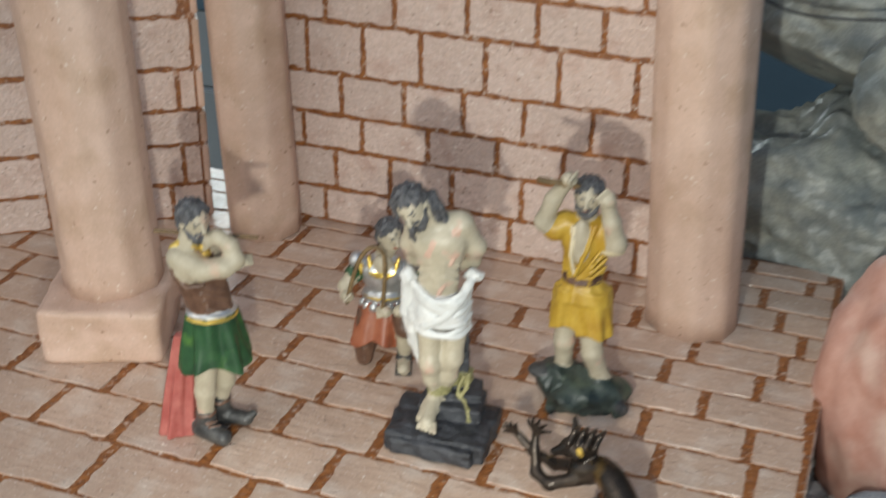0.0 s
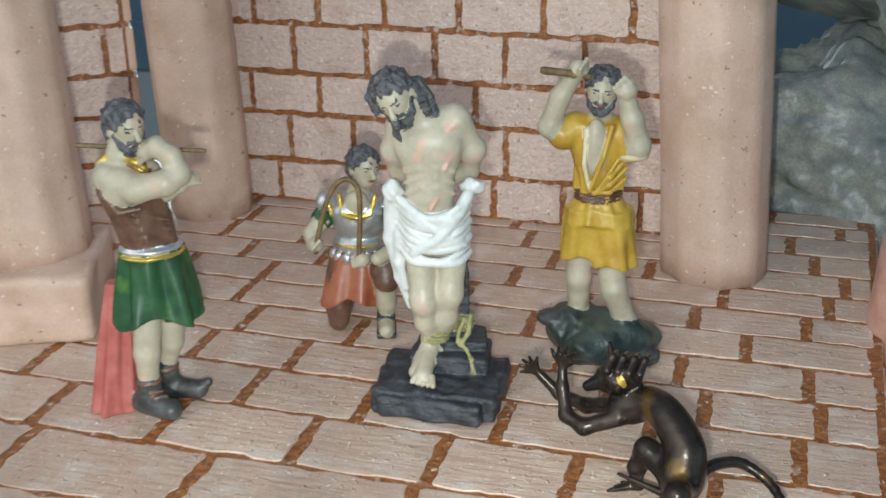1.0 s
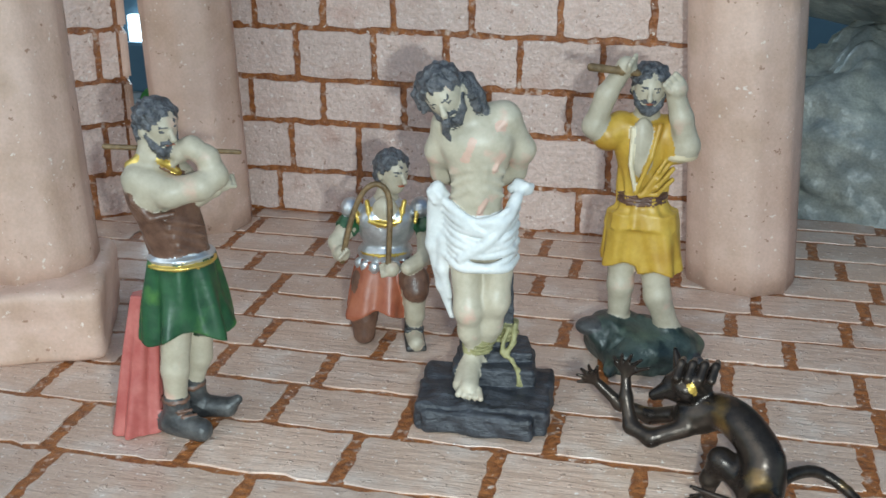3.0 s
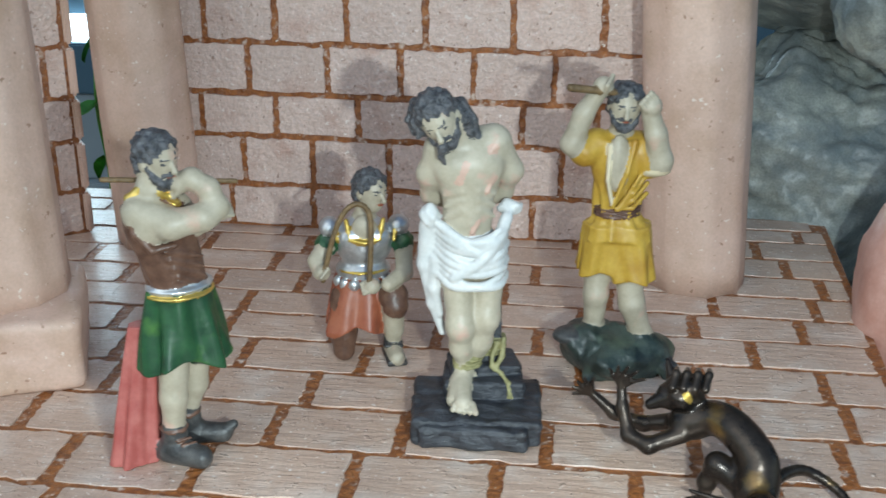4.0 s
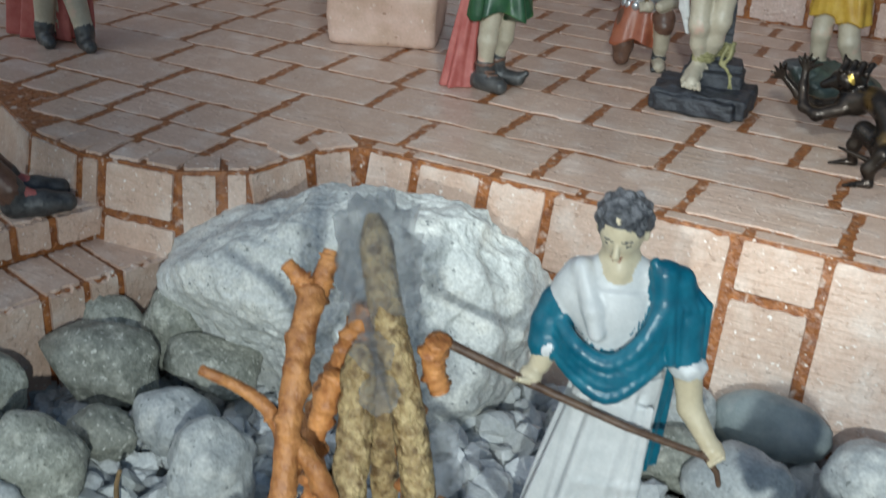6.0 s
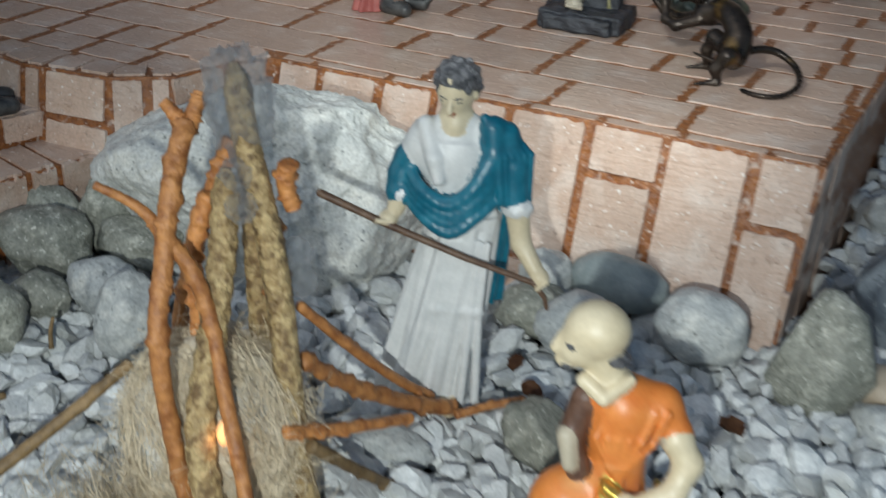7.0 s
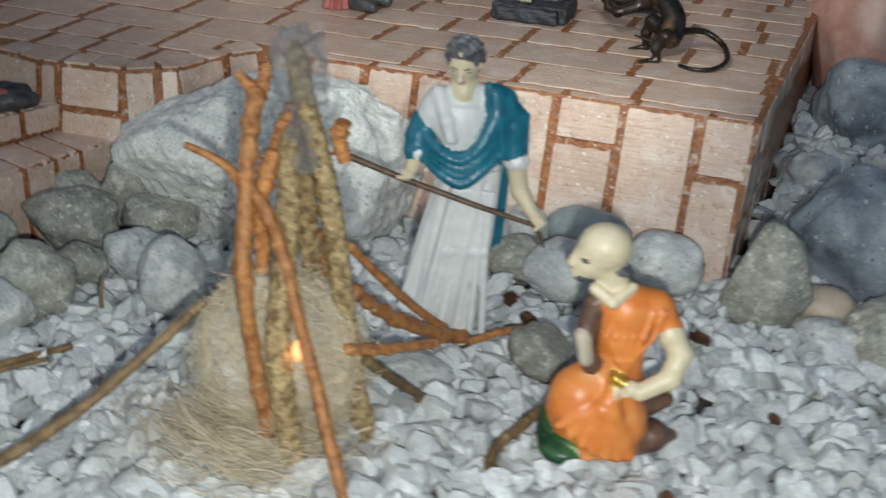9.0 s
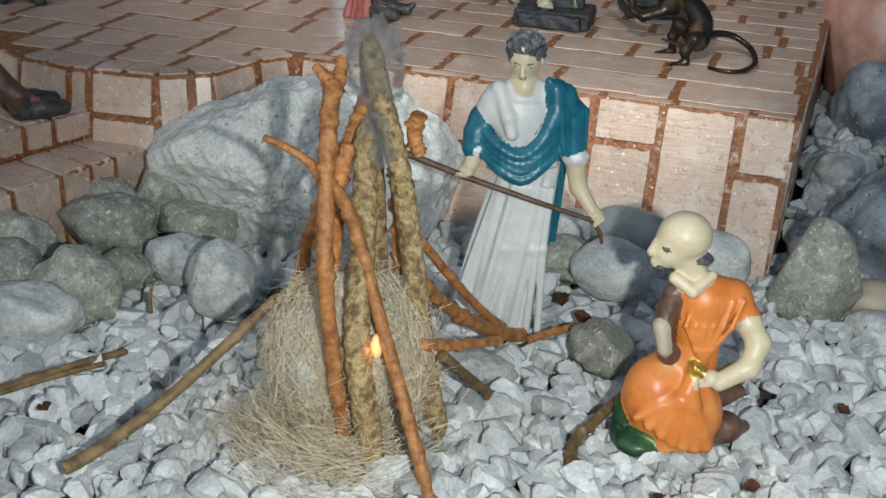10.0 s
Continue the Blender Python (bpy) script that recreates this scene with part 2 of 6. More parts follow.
def prism(bm, outline, z0, z1, top_inset=None):
    """A solid with the given outline; top_inset gives the outline of its foot where that differs."""
    lo = [bm.verts.new((*p, z0)) for p in (top_inset or outline)]
    hi = [bm.verts.new((*p, z1)) for p in outline]
    n = len(lo)
    bm.faces.new(hi)
    bm.faces.new(lo[::-1])
    for i in range(n):
        bm.faces.new((lo[i], lo[(i + 1) % n], hi[(i + 1) % n], hi[i]))

def box(bm, lo, hi, bevel=0.0):
    r = bmesh.ops.create_cube(bm, size=1)
    for v in r["verts"]:
        v.co = [lo[k] + (v.co[k] + 0.5) * (hi[k] - lo[k]) for k in range(3)]
    if bevel:
        es = list({e for v in r["verts"] for e in v.link_edges})
        bmesh.ops.bevel(bm, geom=es, offset=bevel, segments=2, affect="EDGES")

def tube(bm, pts, radii, sides=8, rough=0.0, seed=0):
    """A round rod along a line of points; radii one for each point."""
    rnd = random.Random(seed)
    rings = []
    pts = [Vector(p) for p in pts]
    for i, p in enumerate(pts):
        d = (pts[min(i + 1, len(pts) - 1)] - pts[max(i - 1, 0)]).normalized()
        a = d.orthogonal().normalized() if i == 0 else (rings[-1][1] - d * rings[-1][1].dot(d)).normalized()
        b = d.cross(a)
        ring = []
        for k in range(sides):
            t = 2 * math.pi * k / sides
            r = radii[i] * (1 + rough * rnd.uniform(-1, 1))
            ring.append(bm.verts.new(p + r * (math.cos(t) * a + math.sin(t) * b)))
        rings.append((ring, a))
    for (r0, _), (r1, _) in zip(rings, rings[1:]):
        for k in range(sides):
            bm.faces.new((r0[k], r0[(k + 1) % sides], r1[(k + 1) % sides], r1[k]))
    bm.faces.new(rings[0][0][::-1])
    bm.faces.new(rings[-1][0])

def smooth_line(pts, steps=6):
    """Points along a curve through the given ones."""
    p = [Vector(pts[0]), *[Vector(q) for q in pts], Vector(pts[-1])]
    out = []
    for i in range(1, len(p) - 2):
        for k in range(steps):
            t = k / steps
            out.append(0.5 * (2 * p[i] + (p[i + 1] - p[i - 1]) * t + (2 * p[i - 1] - 5 * p[i] + 4 * p[i + 1] - p[i + 2]) * t * t + (3 * p[i] - p[i - 1] - 3 * p[i + 1] + p[i + 2]) * t ** 3))
    return [*out, p[-2]]

def stone_mesh(name, mat, size, seed, detail=3, lumps=0.22, fine=0.05, flat=0.0, edges=0.0):
    """A stone of that size about its middle, shaped by noise; edges cuts flat facets."""
    bm = bmesh.new()
    bmesh.ops.create_icosphere(bm, subdivisions=detail, radius=0.5)
    off = Vector((seed * 3.71, seed * 1.93, seed * 7.17))
    rnd = random.Random(seed)
    cuts = [(Vector((rnd.gauss(0, 1), rnd.gauss(0, 1), rnd.gauss(0, 1))).normalized(), rnd.uniform(0.30, 0.44)) for _ in range(int(edges))]
    for v in bm.verts:
        d = v.co.normalized()
        r = 0.5 * (1 + lumps * noise.noise(d * 1.3 + off) + 0.5 * lumps * noise.noise(d * 2.9 + off) + fine * noise.noise(d * 8 + off) + 0.5 * fine * noise.noise(d * 19 + off) + 0.25 * fine * noise.noise(d * 41 + off))
        p = d * r
        for c, h in cuts:
            s = p.dot(c) - h
            if s > 0:
                p = p - c * s * 0.9
        v.co = p
        v.co.z = max(v.co.z, -0.5 + flat)
    for v in bm.verts:
        v.co = (v.co.x * size[0] * U, v.co.y * size[1] * U, v.co.z * size[2] * U)
    me = bpy.data.meshes.new(name)
    bm.to_mesh(me)
    bm.free()
    me.materials.append(mat)
    me.polygons.foreach_set("use_smooth", [True] * len(me.polygons))
    return me

def stone(name, label, category, mat, at, size, seed, turn=0, group="", detail=4, **kw):
    o = new(name, stone_mesh(name, mat, size, seed, detail, **kw))
    o.matrix_basis = pose(at[0] * U, at[1] * U, at[2] * U, 0, 0, turn)
    return tagged(o, label, category, group)

# ---- the setting ----
G = -1.28      # height of the gravel bed
rnd = random.Random(4)

bm = bmesh.new()
box(bm, (-16, -9, -18.5), (14, 14.2, G - 0.25), 0.1)
tagged(put_mesh("ground", bm, EARTH), "dark soil under the gravel bed", "ground", kind="structure")
bm = bmesh.new()
box(bm, (-400, -400, -19.5), (400, 400, -18.5))
tagged(put_mesh("room_floor", bm, ROOMFLOOR), "dim grey floor of the room below the display", "floor", kind="structure")

TOP = [(2.02, 5.0), (2.2, 11.4), (-10.5, 11.4), (-10.5, 5.6), (-5.4, 4.25), (-4.7, 3.88), (-4.1, 3.76), (-3.3, 3.86), (-2.88, 4.15), (-2.72, 4.7), (-2.5, 4.98)]
FOOT = [(1.94, 4.55), (2.25, 11.6), (-10.5, 11.6), (-10.5, 5.3), (-5.5, 4.0), (-4.7, 3.6), (-4.1, 3.5), (-3.2, 3.56), (-2.75, 3.8), (-2.6, 4.3), (-2.4, 4.55)]
SKIN_GAP = 0.008
bm = bmesh.new()
prism(bm, [(x, y) for x, y in TOP][::-1], G - 0.25, -SKIN_GAP, FOOT[::-1])
platform = tagged(put_mesh("floor", bm, MORTAR), "raised platform of pink painted bricks with brown joints", "platform", kind="structure")

def brick_variants(name, mat, count=7, rag=1.0):
    """Unit bricks, 1 x 1 across and lying from z -1 to 0, with uneven rounded outlines."""
    out = []
    for s in range(count):
        r = random.Random(100 + s)
        bm = bmesh.new()
        base = []
        for cx, cy, a0 in ((1, 1, 0), (-1, 1, 90), (-1, -1, 180), (1, -1, 270)):
            for a in (8, 45, 82):
                t = radians(a0 + a)
                base.append((cx * 0.47 + 0.03 * math.cos(t) + rag * r.uniform(-0.012, 0.012), cy * 0.45 + 0.05 * math.sin(t) + rag * r.uniform(-0.025, 0.025)))
            for k in (0.12, 0.24, 0.36, 0.48, 0.6, 0.72, 0.84):
                pts = {0: (0.45 - 0.9 * k, 0.5), 90: (-0.5, 0.42 - 0.84 * k), 180: (-0.45 + 0.9 * k, -0.5), 270: (0.5, -0.42 + 0.84 * k)}[a0]
                base.append((pts[0] + rag * r.uniform(-0.018, 0.014), pts[1] + rag * r.uniform(-0.036, 0.03)))
        lo = [bm.verts.new((x, y, -1)) for x, y in base]
        mid = [bm.verts.new((x * 0.998, y * 0.995, -0.07)) for x, y in base]
        hi = [bm.verts.new((x * 0.992, y * 0.982, 0)) for x, y in base]
        n = len(base)
        for i in range(n):
            j = (i + 1) % n
            bm.faces.new((lo[i], lo[j], mid[j], mid[i]))
            bm.faces.new((mid[i], mid[j], hi[j], hi[i]))
        bm.faces.new(hi)
        me = bpy.data.meshes.new(name)
        bm.to_mesh(me)
        bm.free()
        me.materials.append(mat)
        out.append(me)
    return out

FLOORBRICKS = brick_variants("brick", BRICK)
FACEBRICKS = brick_variants("brick", BRICK, rag=0.35)
WALLBRICKS = brick_variants("brick", WALLBRICK)

def lay(parent, meshes, middle, along, across, length, height, proud, name="brick"):
    """One brick with its face at middle: along and across span the face, proud is its thickness."""
    o = new(name, rnd.choice(meshes))
    a, b = Vector(along).normalized(), Vector(across).normalized()
    c = a.cross(b)
    m = Matrix((a * length * U, b * height * U, c * proud * U)).transposed().to_4x4()
    m.translation = Vector(middle) * U + c * rnd.uniform(-0.003, 0.004) * U
    o.matrix_basis = m
    o.parent = parent
    return o

# the walls
def wall(name, label, a, b, z1, thick, kind="structure"):
    """A wall core from a to b (on the floor), its face to the right of that way."""
    a, b = Vector((*a, 0)), Vector((*b, 0))
    d = (b - a).normalized()
    n = Vector((d.y, -d.x, 0))
    bm = bmesh.new()
    p = [a, b, b - n * thick, a - n * thick]
    prism(bm, [(q.x, q.y) for q in p], -0.02, z1)
    bmesh.ops.recalc_face_normals(bm, faces=bm.faces)
    return tagged(put_mesh(name, bm, MORTAR), label, "wall", kind=kind), a, d, n

ROWS_Z = (0.0, 0.40, 0.85, 1.235, 1.68, 2.225, 2.66, 3.12, 3.56, 4.0, 4.45, 4.9)
ROW_X = ((-0.46, 0.69), (-0.21, 0.69), (0.05, 0.675), (-0.30, 0.69), (0.09, 0.68), (0.42, 0.69), (0.1, 0.69), (-0.3, 0.69), (0.02, 0.69), (-0.26, 0.69), (0.1, 0.69))

def brick_wall(core, a, d, n, length, origin, x_shift=0.0):
    up = Vector((0, 0, 1))
    for k, (z0, z1) in enumerate(zip(ROWS_Z, ROWS_Z[1:])):
        first, step = ROW_X[k]
        # distances along the wall at which the joints stand
        s = (first + x_shift - origin) % step - step
        cuts = []
        while s < length + step:
            cuts.append(s)
            s += step * (1 + 0.10 * math.sin(7.3 * len(cuts) + 2.1 * k))
        for s0, s1 in zip(cuts, cuts[1:]):
            s0, s1 = max(s0, 0), min(s1, length)
            if s1 - s0 < 0.12:
                continue
            m = a + d * ((s0 + s1) / 2) + up * ((z0 + z1) / 2) + n * 0.016
            tilt = 0.012 * math.sin(3 * s0 + k)
            lay(core, WALLBRICKS, m, d + up * tilt, up - d * tilt, s1 - s0 - 0.055, z1 - z0 - 0.05, 0.05)

back, ba, bd, bn = wall("wall_back", "brick-painted back wall of the courtyard", (-3.75, 10.62), (0.75, 10.54), 4.9, 0.5)
left, la, ld, ln = wall("wall_left", "brick-painted side wall with a bare end", (-10.4, 6.06), (-4.38, 10.24), 4.9, 0.42)

end = bmesh.new()
for k in range(11):
    box(end, (-0.03, -0.44, ROWS_Z[k] + 0.015), (0.035, 0.05, ROWS_Z[k + 1] - 0.02), 0.02)
bmesh.ops.transform(end, matrix=Matrix.Translation((-4.38, 10.24, 0)) @ Matrix.Rotation(math.atan2(ld.y, ld.x), 4, "Z") @ Matrix.Scale(-1, 4, (0, 1, 0)), verts=end.verts)
bmesh.ops.recalc_face_normals(end, faces=end.faces)
part("end_face", end, PLASTER, left, "smooth pink plaster end of the wall")

# the columns
def column(name, label, at, r0, r1, height, sides=9, plinth=None, z0=0.0, turn=0.0, mat=None, shift=(0, 0), lean=0.029):
    o = thing(name, label, "column", group="columns of the courtyard", at=(at[0], at[1], z0))
    bm = bmesh.new()
    base = 0.0
    if plinth:
        w, d, h, rz = plinth
        b2 = bmesh.new()
        bmesh.ops.create_cube(b2, size=1)
        bmesh.ops.subdivide_edges(b2, edges=b2.edges[:], cuts=15, use_grid_fill=True)
        for v in b2.verts:
            q = v.co * 2
            k = (abs(q.x) ** 18 + abs(q.y) ** 18 + abs(q.z) ** 18) ** (1 / 18)
            q = q / max(k, 1e-6) * max(abs(q.x), abs(q.y), abs(q.z))
            q = Vector((q.x * w / 2, q.y * d / 2, (q.z + 1) * h / 2))
            v.co = Matrix.Rotation(radians(rz), 3, "Z") @ q + Vector((*shift, 0))
            v.co += 0.035 * noise.noise_vector(v.co * 2.1) + 0.012 * noise.noise_vector(v.co * 11)
            v.co.z = max(v.co.z, -0.02)
        part("plinth", b2, PLASTER, o, smooth=True)
        base = h - 0.02
    rings, levels = [], 22
    for i in range(levels + 1):
        f = i / levels
        z = base + (height - base) * f
        r = r0 + (r1 - r0) * f
        ring = []
        for k in range(sides * 4):
            t = 2 * math.pi * k / (sides * 4) + radians(turn)
            facet = math.cos(math.pi / sides) / math.cos((t * sides / (2 * math.pi) % 1 - 0.5) * 2 * math.pi / sides)
            facet = 1 + 0.95 * (facet - 1)
            q = Vector((r * facet * math.cos(t), r * facet * math.sin(t), z))
            w = noise.noise(Vector((q.x * 1.5 + at[0] * 9, q.y * 1.5, z * 0.6)))
            q.x *= 1 + 0.035 * w
            q.y *= 1 + 0.035 * w
            q.x -= lean * z
            q.y -= 0.007 * z
            if i == 0:
                q.z += 0.04 * noise.noise(Vector((math.cos(t) * 1.7, math.sin(t) * 1.7, at[0])))
            ring.append(bm.verts.new(q))
        rings.append(ring)
    m = sides * 4
    for p, q in zip(rings, rings[1:]):
        for k in range(m):
            bm.faces.new((p[k], p[(k + 1) % m], q[(k + 1) % m], q[k]))
    bm.faces.new(rings[0][::-1])
    bm.faces.new(rings[-1])
    part("shaft", bm, mat or PLASTER, o, smooth=True)
    return o

column("column", "pink plaster column with a rough square plinth", (-3.9, 7.86), 0.435, 0.44, 4.9, 10, plinth=(1.04, 1.02, 0.52, 22), shift=(-0.01, -0.1))
column("column", "pink plaster column with flat hewn facets", (-3.69, 10.2), 0.385, 0.39, 4.9, 9)
column("column", "pink plaster column with flat hewn facets and dark scratches", (0.89, 9.93), 0.43, 0.44, 4.9, 9, turn=12, lean=0.058)
column("column", "slim column painted with brown brick bands", (-7.05, 8.35), 0.17, 0.16, 4.9, 8, mat=WALLBRICK)

# the stairs in front of the platform's side wing
STEPS = []
def stair(name, label, p, q, back, z1):
    """A step whose lip runs from p to q; its tread reaches back to the given side."""
    bm = bmesh.new()
    pts = [p, q, (q[0] - back, q[1] + back * 0.35), (p[0] - back, p[1])]
    prism(bm, pts, G - 0.2, z1 - 0.02)
    bmesh.ops.recalc_face_normals(bm, faces=bm.faces)
    o = tagged(put_mesh(name, bm, MORTAR), label, "step", kind="structure")
    STEPS.append((o, Vector((*p, z1)), Vector((*q, z1))))
    return o
stair("stair_1", "upper pink brick step beside the platform", (-3.89, 3.80), (-4.6, 1.9), 2.4, -0.34)
stair("stair_2", "lower pink brick step with worn brown joints", (-3.34, 3.78), (-3.95, 1.7), 0.7, -0.60)

# rocks, wall and window beyond
bm = bmesh.new()
box(bm, (-70, 30, -20), (60, 31, 60))
tagged(put_mesh("backdrop", bm, ROOM), "dim blue-grey wall of the room", "wall", kind="structure")
bm = bmesh.new()
box(bm, (-14.8, 29.7, -2.65), (-8, 29.9, -1.95))
box(bm, (-26, 29.7, 2.5), (-7, 29.9, 16))
pane = tagged(put_mesh("window_1", bm, WINDOW), "bright daylit window in the room beyond", "window", kind="structure")
bm = bmesh.new()
box(bm, (-34, 29.5, -4.0), (-6, 29.95, -2.66), 0.05)
part("window_frame", bm, ROOM, pane)
bm = bmesh.new()
box(bm, (-34, 29.6, -6.4), (-6, 29.95, -4.0), 0.05)
box(bm, (-34, 29.3, -18.4), (-6, 29.95, -6.42), 0.05)
tagged(put_mesh("trim_panel", bm, PANEL), "pale blue-grey panelling below the window", "panel", kind="structure")

# ---- figurines: rounded solids blended into one skin ----
class Clay:
    """A figurine from blended solids. Each solid has a paint; the skin takes the paint of the solid next to it."""

    def __init__(self, paints):
        self.paints, self.solids = paints, []

    def add(self, fn, lo, hi, paint, soft=0.02, bias=0.0):
        self.solids.append((fn, np.array(lo, float), np.array(hi, float), self.paints.index(paint), soft, bias))

    def limb(self, a, b, r0, r1, paint, soft=0.02, rough=0.0, bias=0.0, freq=55.0):
        a, b = np.array(a, float), np.array(b, float)
        d = b - a
        n = max(float(d @ d), 1e-9)

        def fn(x, y, z):
            t = np.clip(((x - a[0]) * d[0] + (y - a[1]) * d[1] + (z - a[2]) * d[2]) / n, 0, 1)
            s = np.sqrt((x - a[0] - t * d[0]) ** 2 + (y - a[1] - t * d[1]) ** 2 + (z - a[2] - t * d[2]) ** 2) - (r0 + (r1 - r0) * t)
            if rough:
                s = s + rough * np.sin(freq * x + 9 * z) * np.sin(freq * y) * np.sin(freq * z + 7 * x)
            return s
        r = max(r0, r1) + rough
        self.add(fn, np.minimum(a, b) - r, np.maximum(a, b) + r, paint, soft, bias)

    def line(self, pts, r0, r1, paint, soft=0.01, **kw):
        n = len(pts) - 1
        for i in range(n):
            self.limb(pts[i], pts[i + 1], r0 + (r1 - r0) * i / n, r0 + (r1 - r0) * (i + 1) / n, paint, soft, **kw)

    def egg(self, c, r, paint, soft=0.02, rough=0.0, turn=None, bias=0.0, freq=55.0):
        c, r = np.array(c, float), np.array(r, float)
        m = np.array(turn) if turn is not None else np.eye(3)

        def fn(x, y, z):
            px, py, pz = x - c[0], y - c[1], z - c[2]
            u = (m[0, 0] * px + m[0, 1] * py + m[0, 2] * pz) / r[0]
            v = (m[1, 0] * px + m[1, 1] * py + m[1, 2] * pz) / r[1]
            w = (m[2, 0] * px + m[2, 1] * py + m[2, 2] * pz) / r[2]
            k0 = np.sqrt(u * u + v * v + w * w) + 1e-9
            k1 = np.sqrt((u / r[0]) ** 2 + (v / r[1]) ** 2 + (w / r[2]) ** 2) + 1e-9
            s = k0 * (k0 - 1) / k1
            if rough:
                s = s + rough * np.sin(freq * x + 9 * z) * np.sin(freq * y) * np.sin(freq * z + 7 * x)
            return s
        q = r.max() + rough
        self.add(fn, c - q, c + q, paint, soft, bias)

    def cloth(self, c0, r0, c1, r1, paint, folds=9, depth=0.02, twist=0.0, soft=0.015, phase=0.0, bias=0.0, wave=0.0):
        """A hanging cloth: an oval tube from the upper oval (c0, r0) to the lower (c1, r1), with folds that deepen downwards."""
        c0, c1 = np.array(c0, float), np.array(c1, float)

        def fn(x, y, z):
            t = np.clip((c0[2] - z) / (c0[2] - c1[2]), 0, 1)
            px, py = x - (c0[0] + (c1[0] - c0[0]) * t), y - (c0[1] + (c1[1] - c0[1]) * t)
            rx, ry = r0[0] + (r1[0] - r0[0]) * t, r0[1] + (r1[1] - r0[1]) * t
            a = np.arctan2(py / ry, px / rx)
            k = np.sqrt((px / rx) ** 2 + (py / ry) ** 2)
            f = depth * (0.25 + 0.75 * t) * (np.sin(folds * a + twist * t + phase) + 0.5 * np.sin((folds * 1.7) * a - 2 * twist * t + 1.3))
            s = (k - 1) * np.minimum(rx, ry) - f
            e = np.maximum(z - c0[2], (c1[2] + wave * np.sin(3 * a + phase)) - z)
            return np.maximum(s, e)
        r = max(*r0, *r1) + 2 * depth
        self.add(fn, np.minimum(c0, c1) - (r, r, wave + 0.01), np.maximum(c0, c1) + (r, r, 0.01), paint, soft, bias)

    def slab(self, c, half, paint, turn=0.0, round_=0.02, soft=0.01, rough=0.0, bias=0.0):
        c, half = np.array(c, float), np.array(half, float) - round_
        ca, sa = math.cos(radians(turn)), math.sin(radians(turn))

        def fn(x, y, z):
            px, py, pz = x - c[0], y - c[1], z - c[2]
            u, v = np.abs(ca * px + sa * py) - half[0], np.abs(-sa * px + ca * py) - half[1]
            w = np.abs(pz) - half[2]
            s = np.sqrt(np.maximum(u, 0) ** 2 + np.maximum(v, 0) ** 2 + np.maximum(w, 0) ** 2) + np.minimum(np.maximum(np.maximum(u, v), w), 0) - round_
            if rough:
                s = s + rough * (np.sin(23 * x + 5 * y) * np.sin(19 * y - 7 * z) + 0.3 * np.sin(47 * z + 19 * x + 6 * np.sin(9 * y)))
            return s
        q = float(np.hypot(half[0], half[1])) + round_ + rough
        self.add(fn, c - (q, q, half[2] + round_ + rough), c + (q, q, half[2] + round_ + rough), paint, soft, bias)

    def head(self, c, r, look_at, skin, hair, beard=True, tilt=0.0, long_hair=False, bald=False):
        """A head of half-width r; look_at: the way of the face as (yaw, nod) in degrees, yaw 0 towards -y; tilt: lean to the side."""
        m = (Matrix.Rotation(radians(look_at[0]), 3, "Z") @ Matrix.Rotation(radians(look_at[1]), 3, "X") @ Matrix.Rotation(radians(tilt), 3, "Y"))
        turn = np.array(m.transposed())
        at = lambda x, y, z: np.array(c, float) + r * np.array(m @ Vector((x, y, z)))
        self.egg(at(0, 0, 0.1), (0.86 * r, 1.0 * r, 1.12 * r), skin, 0.01, turn=turn)
        self.egg(at(0, -0.32, -0.62), (0.55 * r, 0.55 * r, 0.6 * r), skin, 0.02, turn=turn)
        self.limb(at(0, -0.98, 0.12), at(0, -1.18, -0.28), 0.09 * r, 0.17 * r, skin, 0.012)
        self.egg(at(0, -0.96, -0.58), (0.22 * r, 0.11 * r, 0.05 * r), RUST if RUST in self.paints else skin, 0.004, turn=turn, bias=0.0)
        for s in (-1, 1):
            self.egg(at(0.38 * s, -0.86, 0.08), (0.11 * r, 0.085 * r, 0.035 * r), hair, 0.003, turn=turn)
            self.limb(at(0.18 * s, -0.98, 0.27), at(0.56 * s, -0.84, 0.27), 0.026 * r, 0.02 * r, hair, 0.004)
            self.egg(at(0.88 * s, 0.05, -0.1), (0.12 * r, 0.2 * r, 0.28 * r), skin, 0.006, turn=turn)
        if not bald:
            self.egg(at(0, 0.22, 0.52), (1.05 * r, 1.05 * r, 0.92 * r), hair, 0.01, rough=0.12 * r, turn=turn, freq=7.5 / r)
            self.egg(at(0, 0.5, -0.1), (0.98 * r, 0.72 * r, 0.95 * r), hair, 0.01, rough=0.12 * r, turn=turn, freq=7.5 / r)
        if long_hair:
            for s in (-1, 1):
                self.line([at(0.78 * s, 0.25, 0.35), at(0.98 * s, 0.25, -0.4), at(1.0 * s, 0.2, -1.0), at(0.95 * s, 0.1, -1.5)], 0.3 * r, 0.14 * r, hair, 0.008, rough=0.06 * r, freq=7 / r)
        if beard:
            self.egg(at(0, -0.55, -0.98), (0.5 * r, 0.42 * r, 0.42 * r), hair, 0.01, rough=0.06 * r, turn=turn, freq=7 / r)
            for s in (-1, 1):
                self.line([at(0.74 * s, -0.2, -0.25), at(0.6 * s, -0.52, -0.72), at(0.25 * s, -0.75, -1.05)], 0.17 * r, 0.2 * r, hair, 0.008, rough=0.04 * r, freq=7 / r)
                self.limb(at(0, -1.03, -0.42), at(0.34 * s, -0.86, -0.55), 0.075 * r, 0.06 * r, hair, 0.004, bias=0.004)

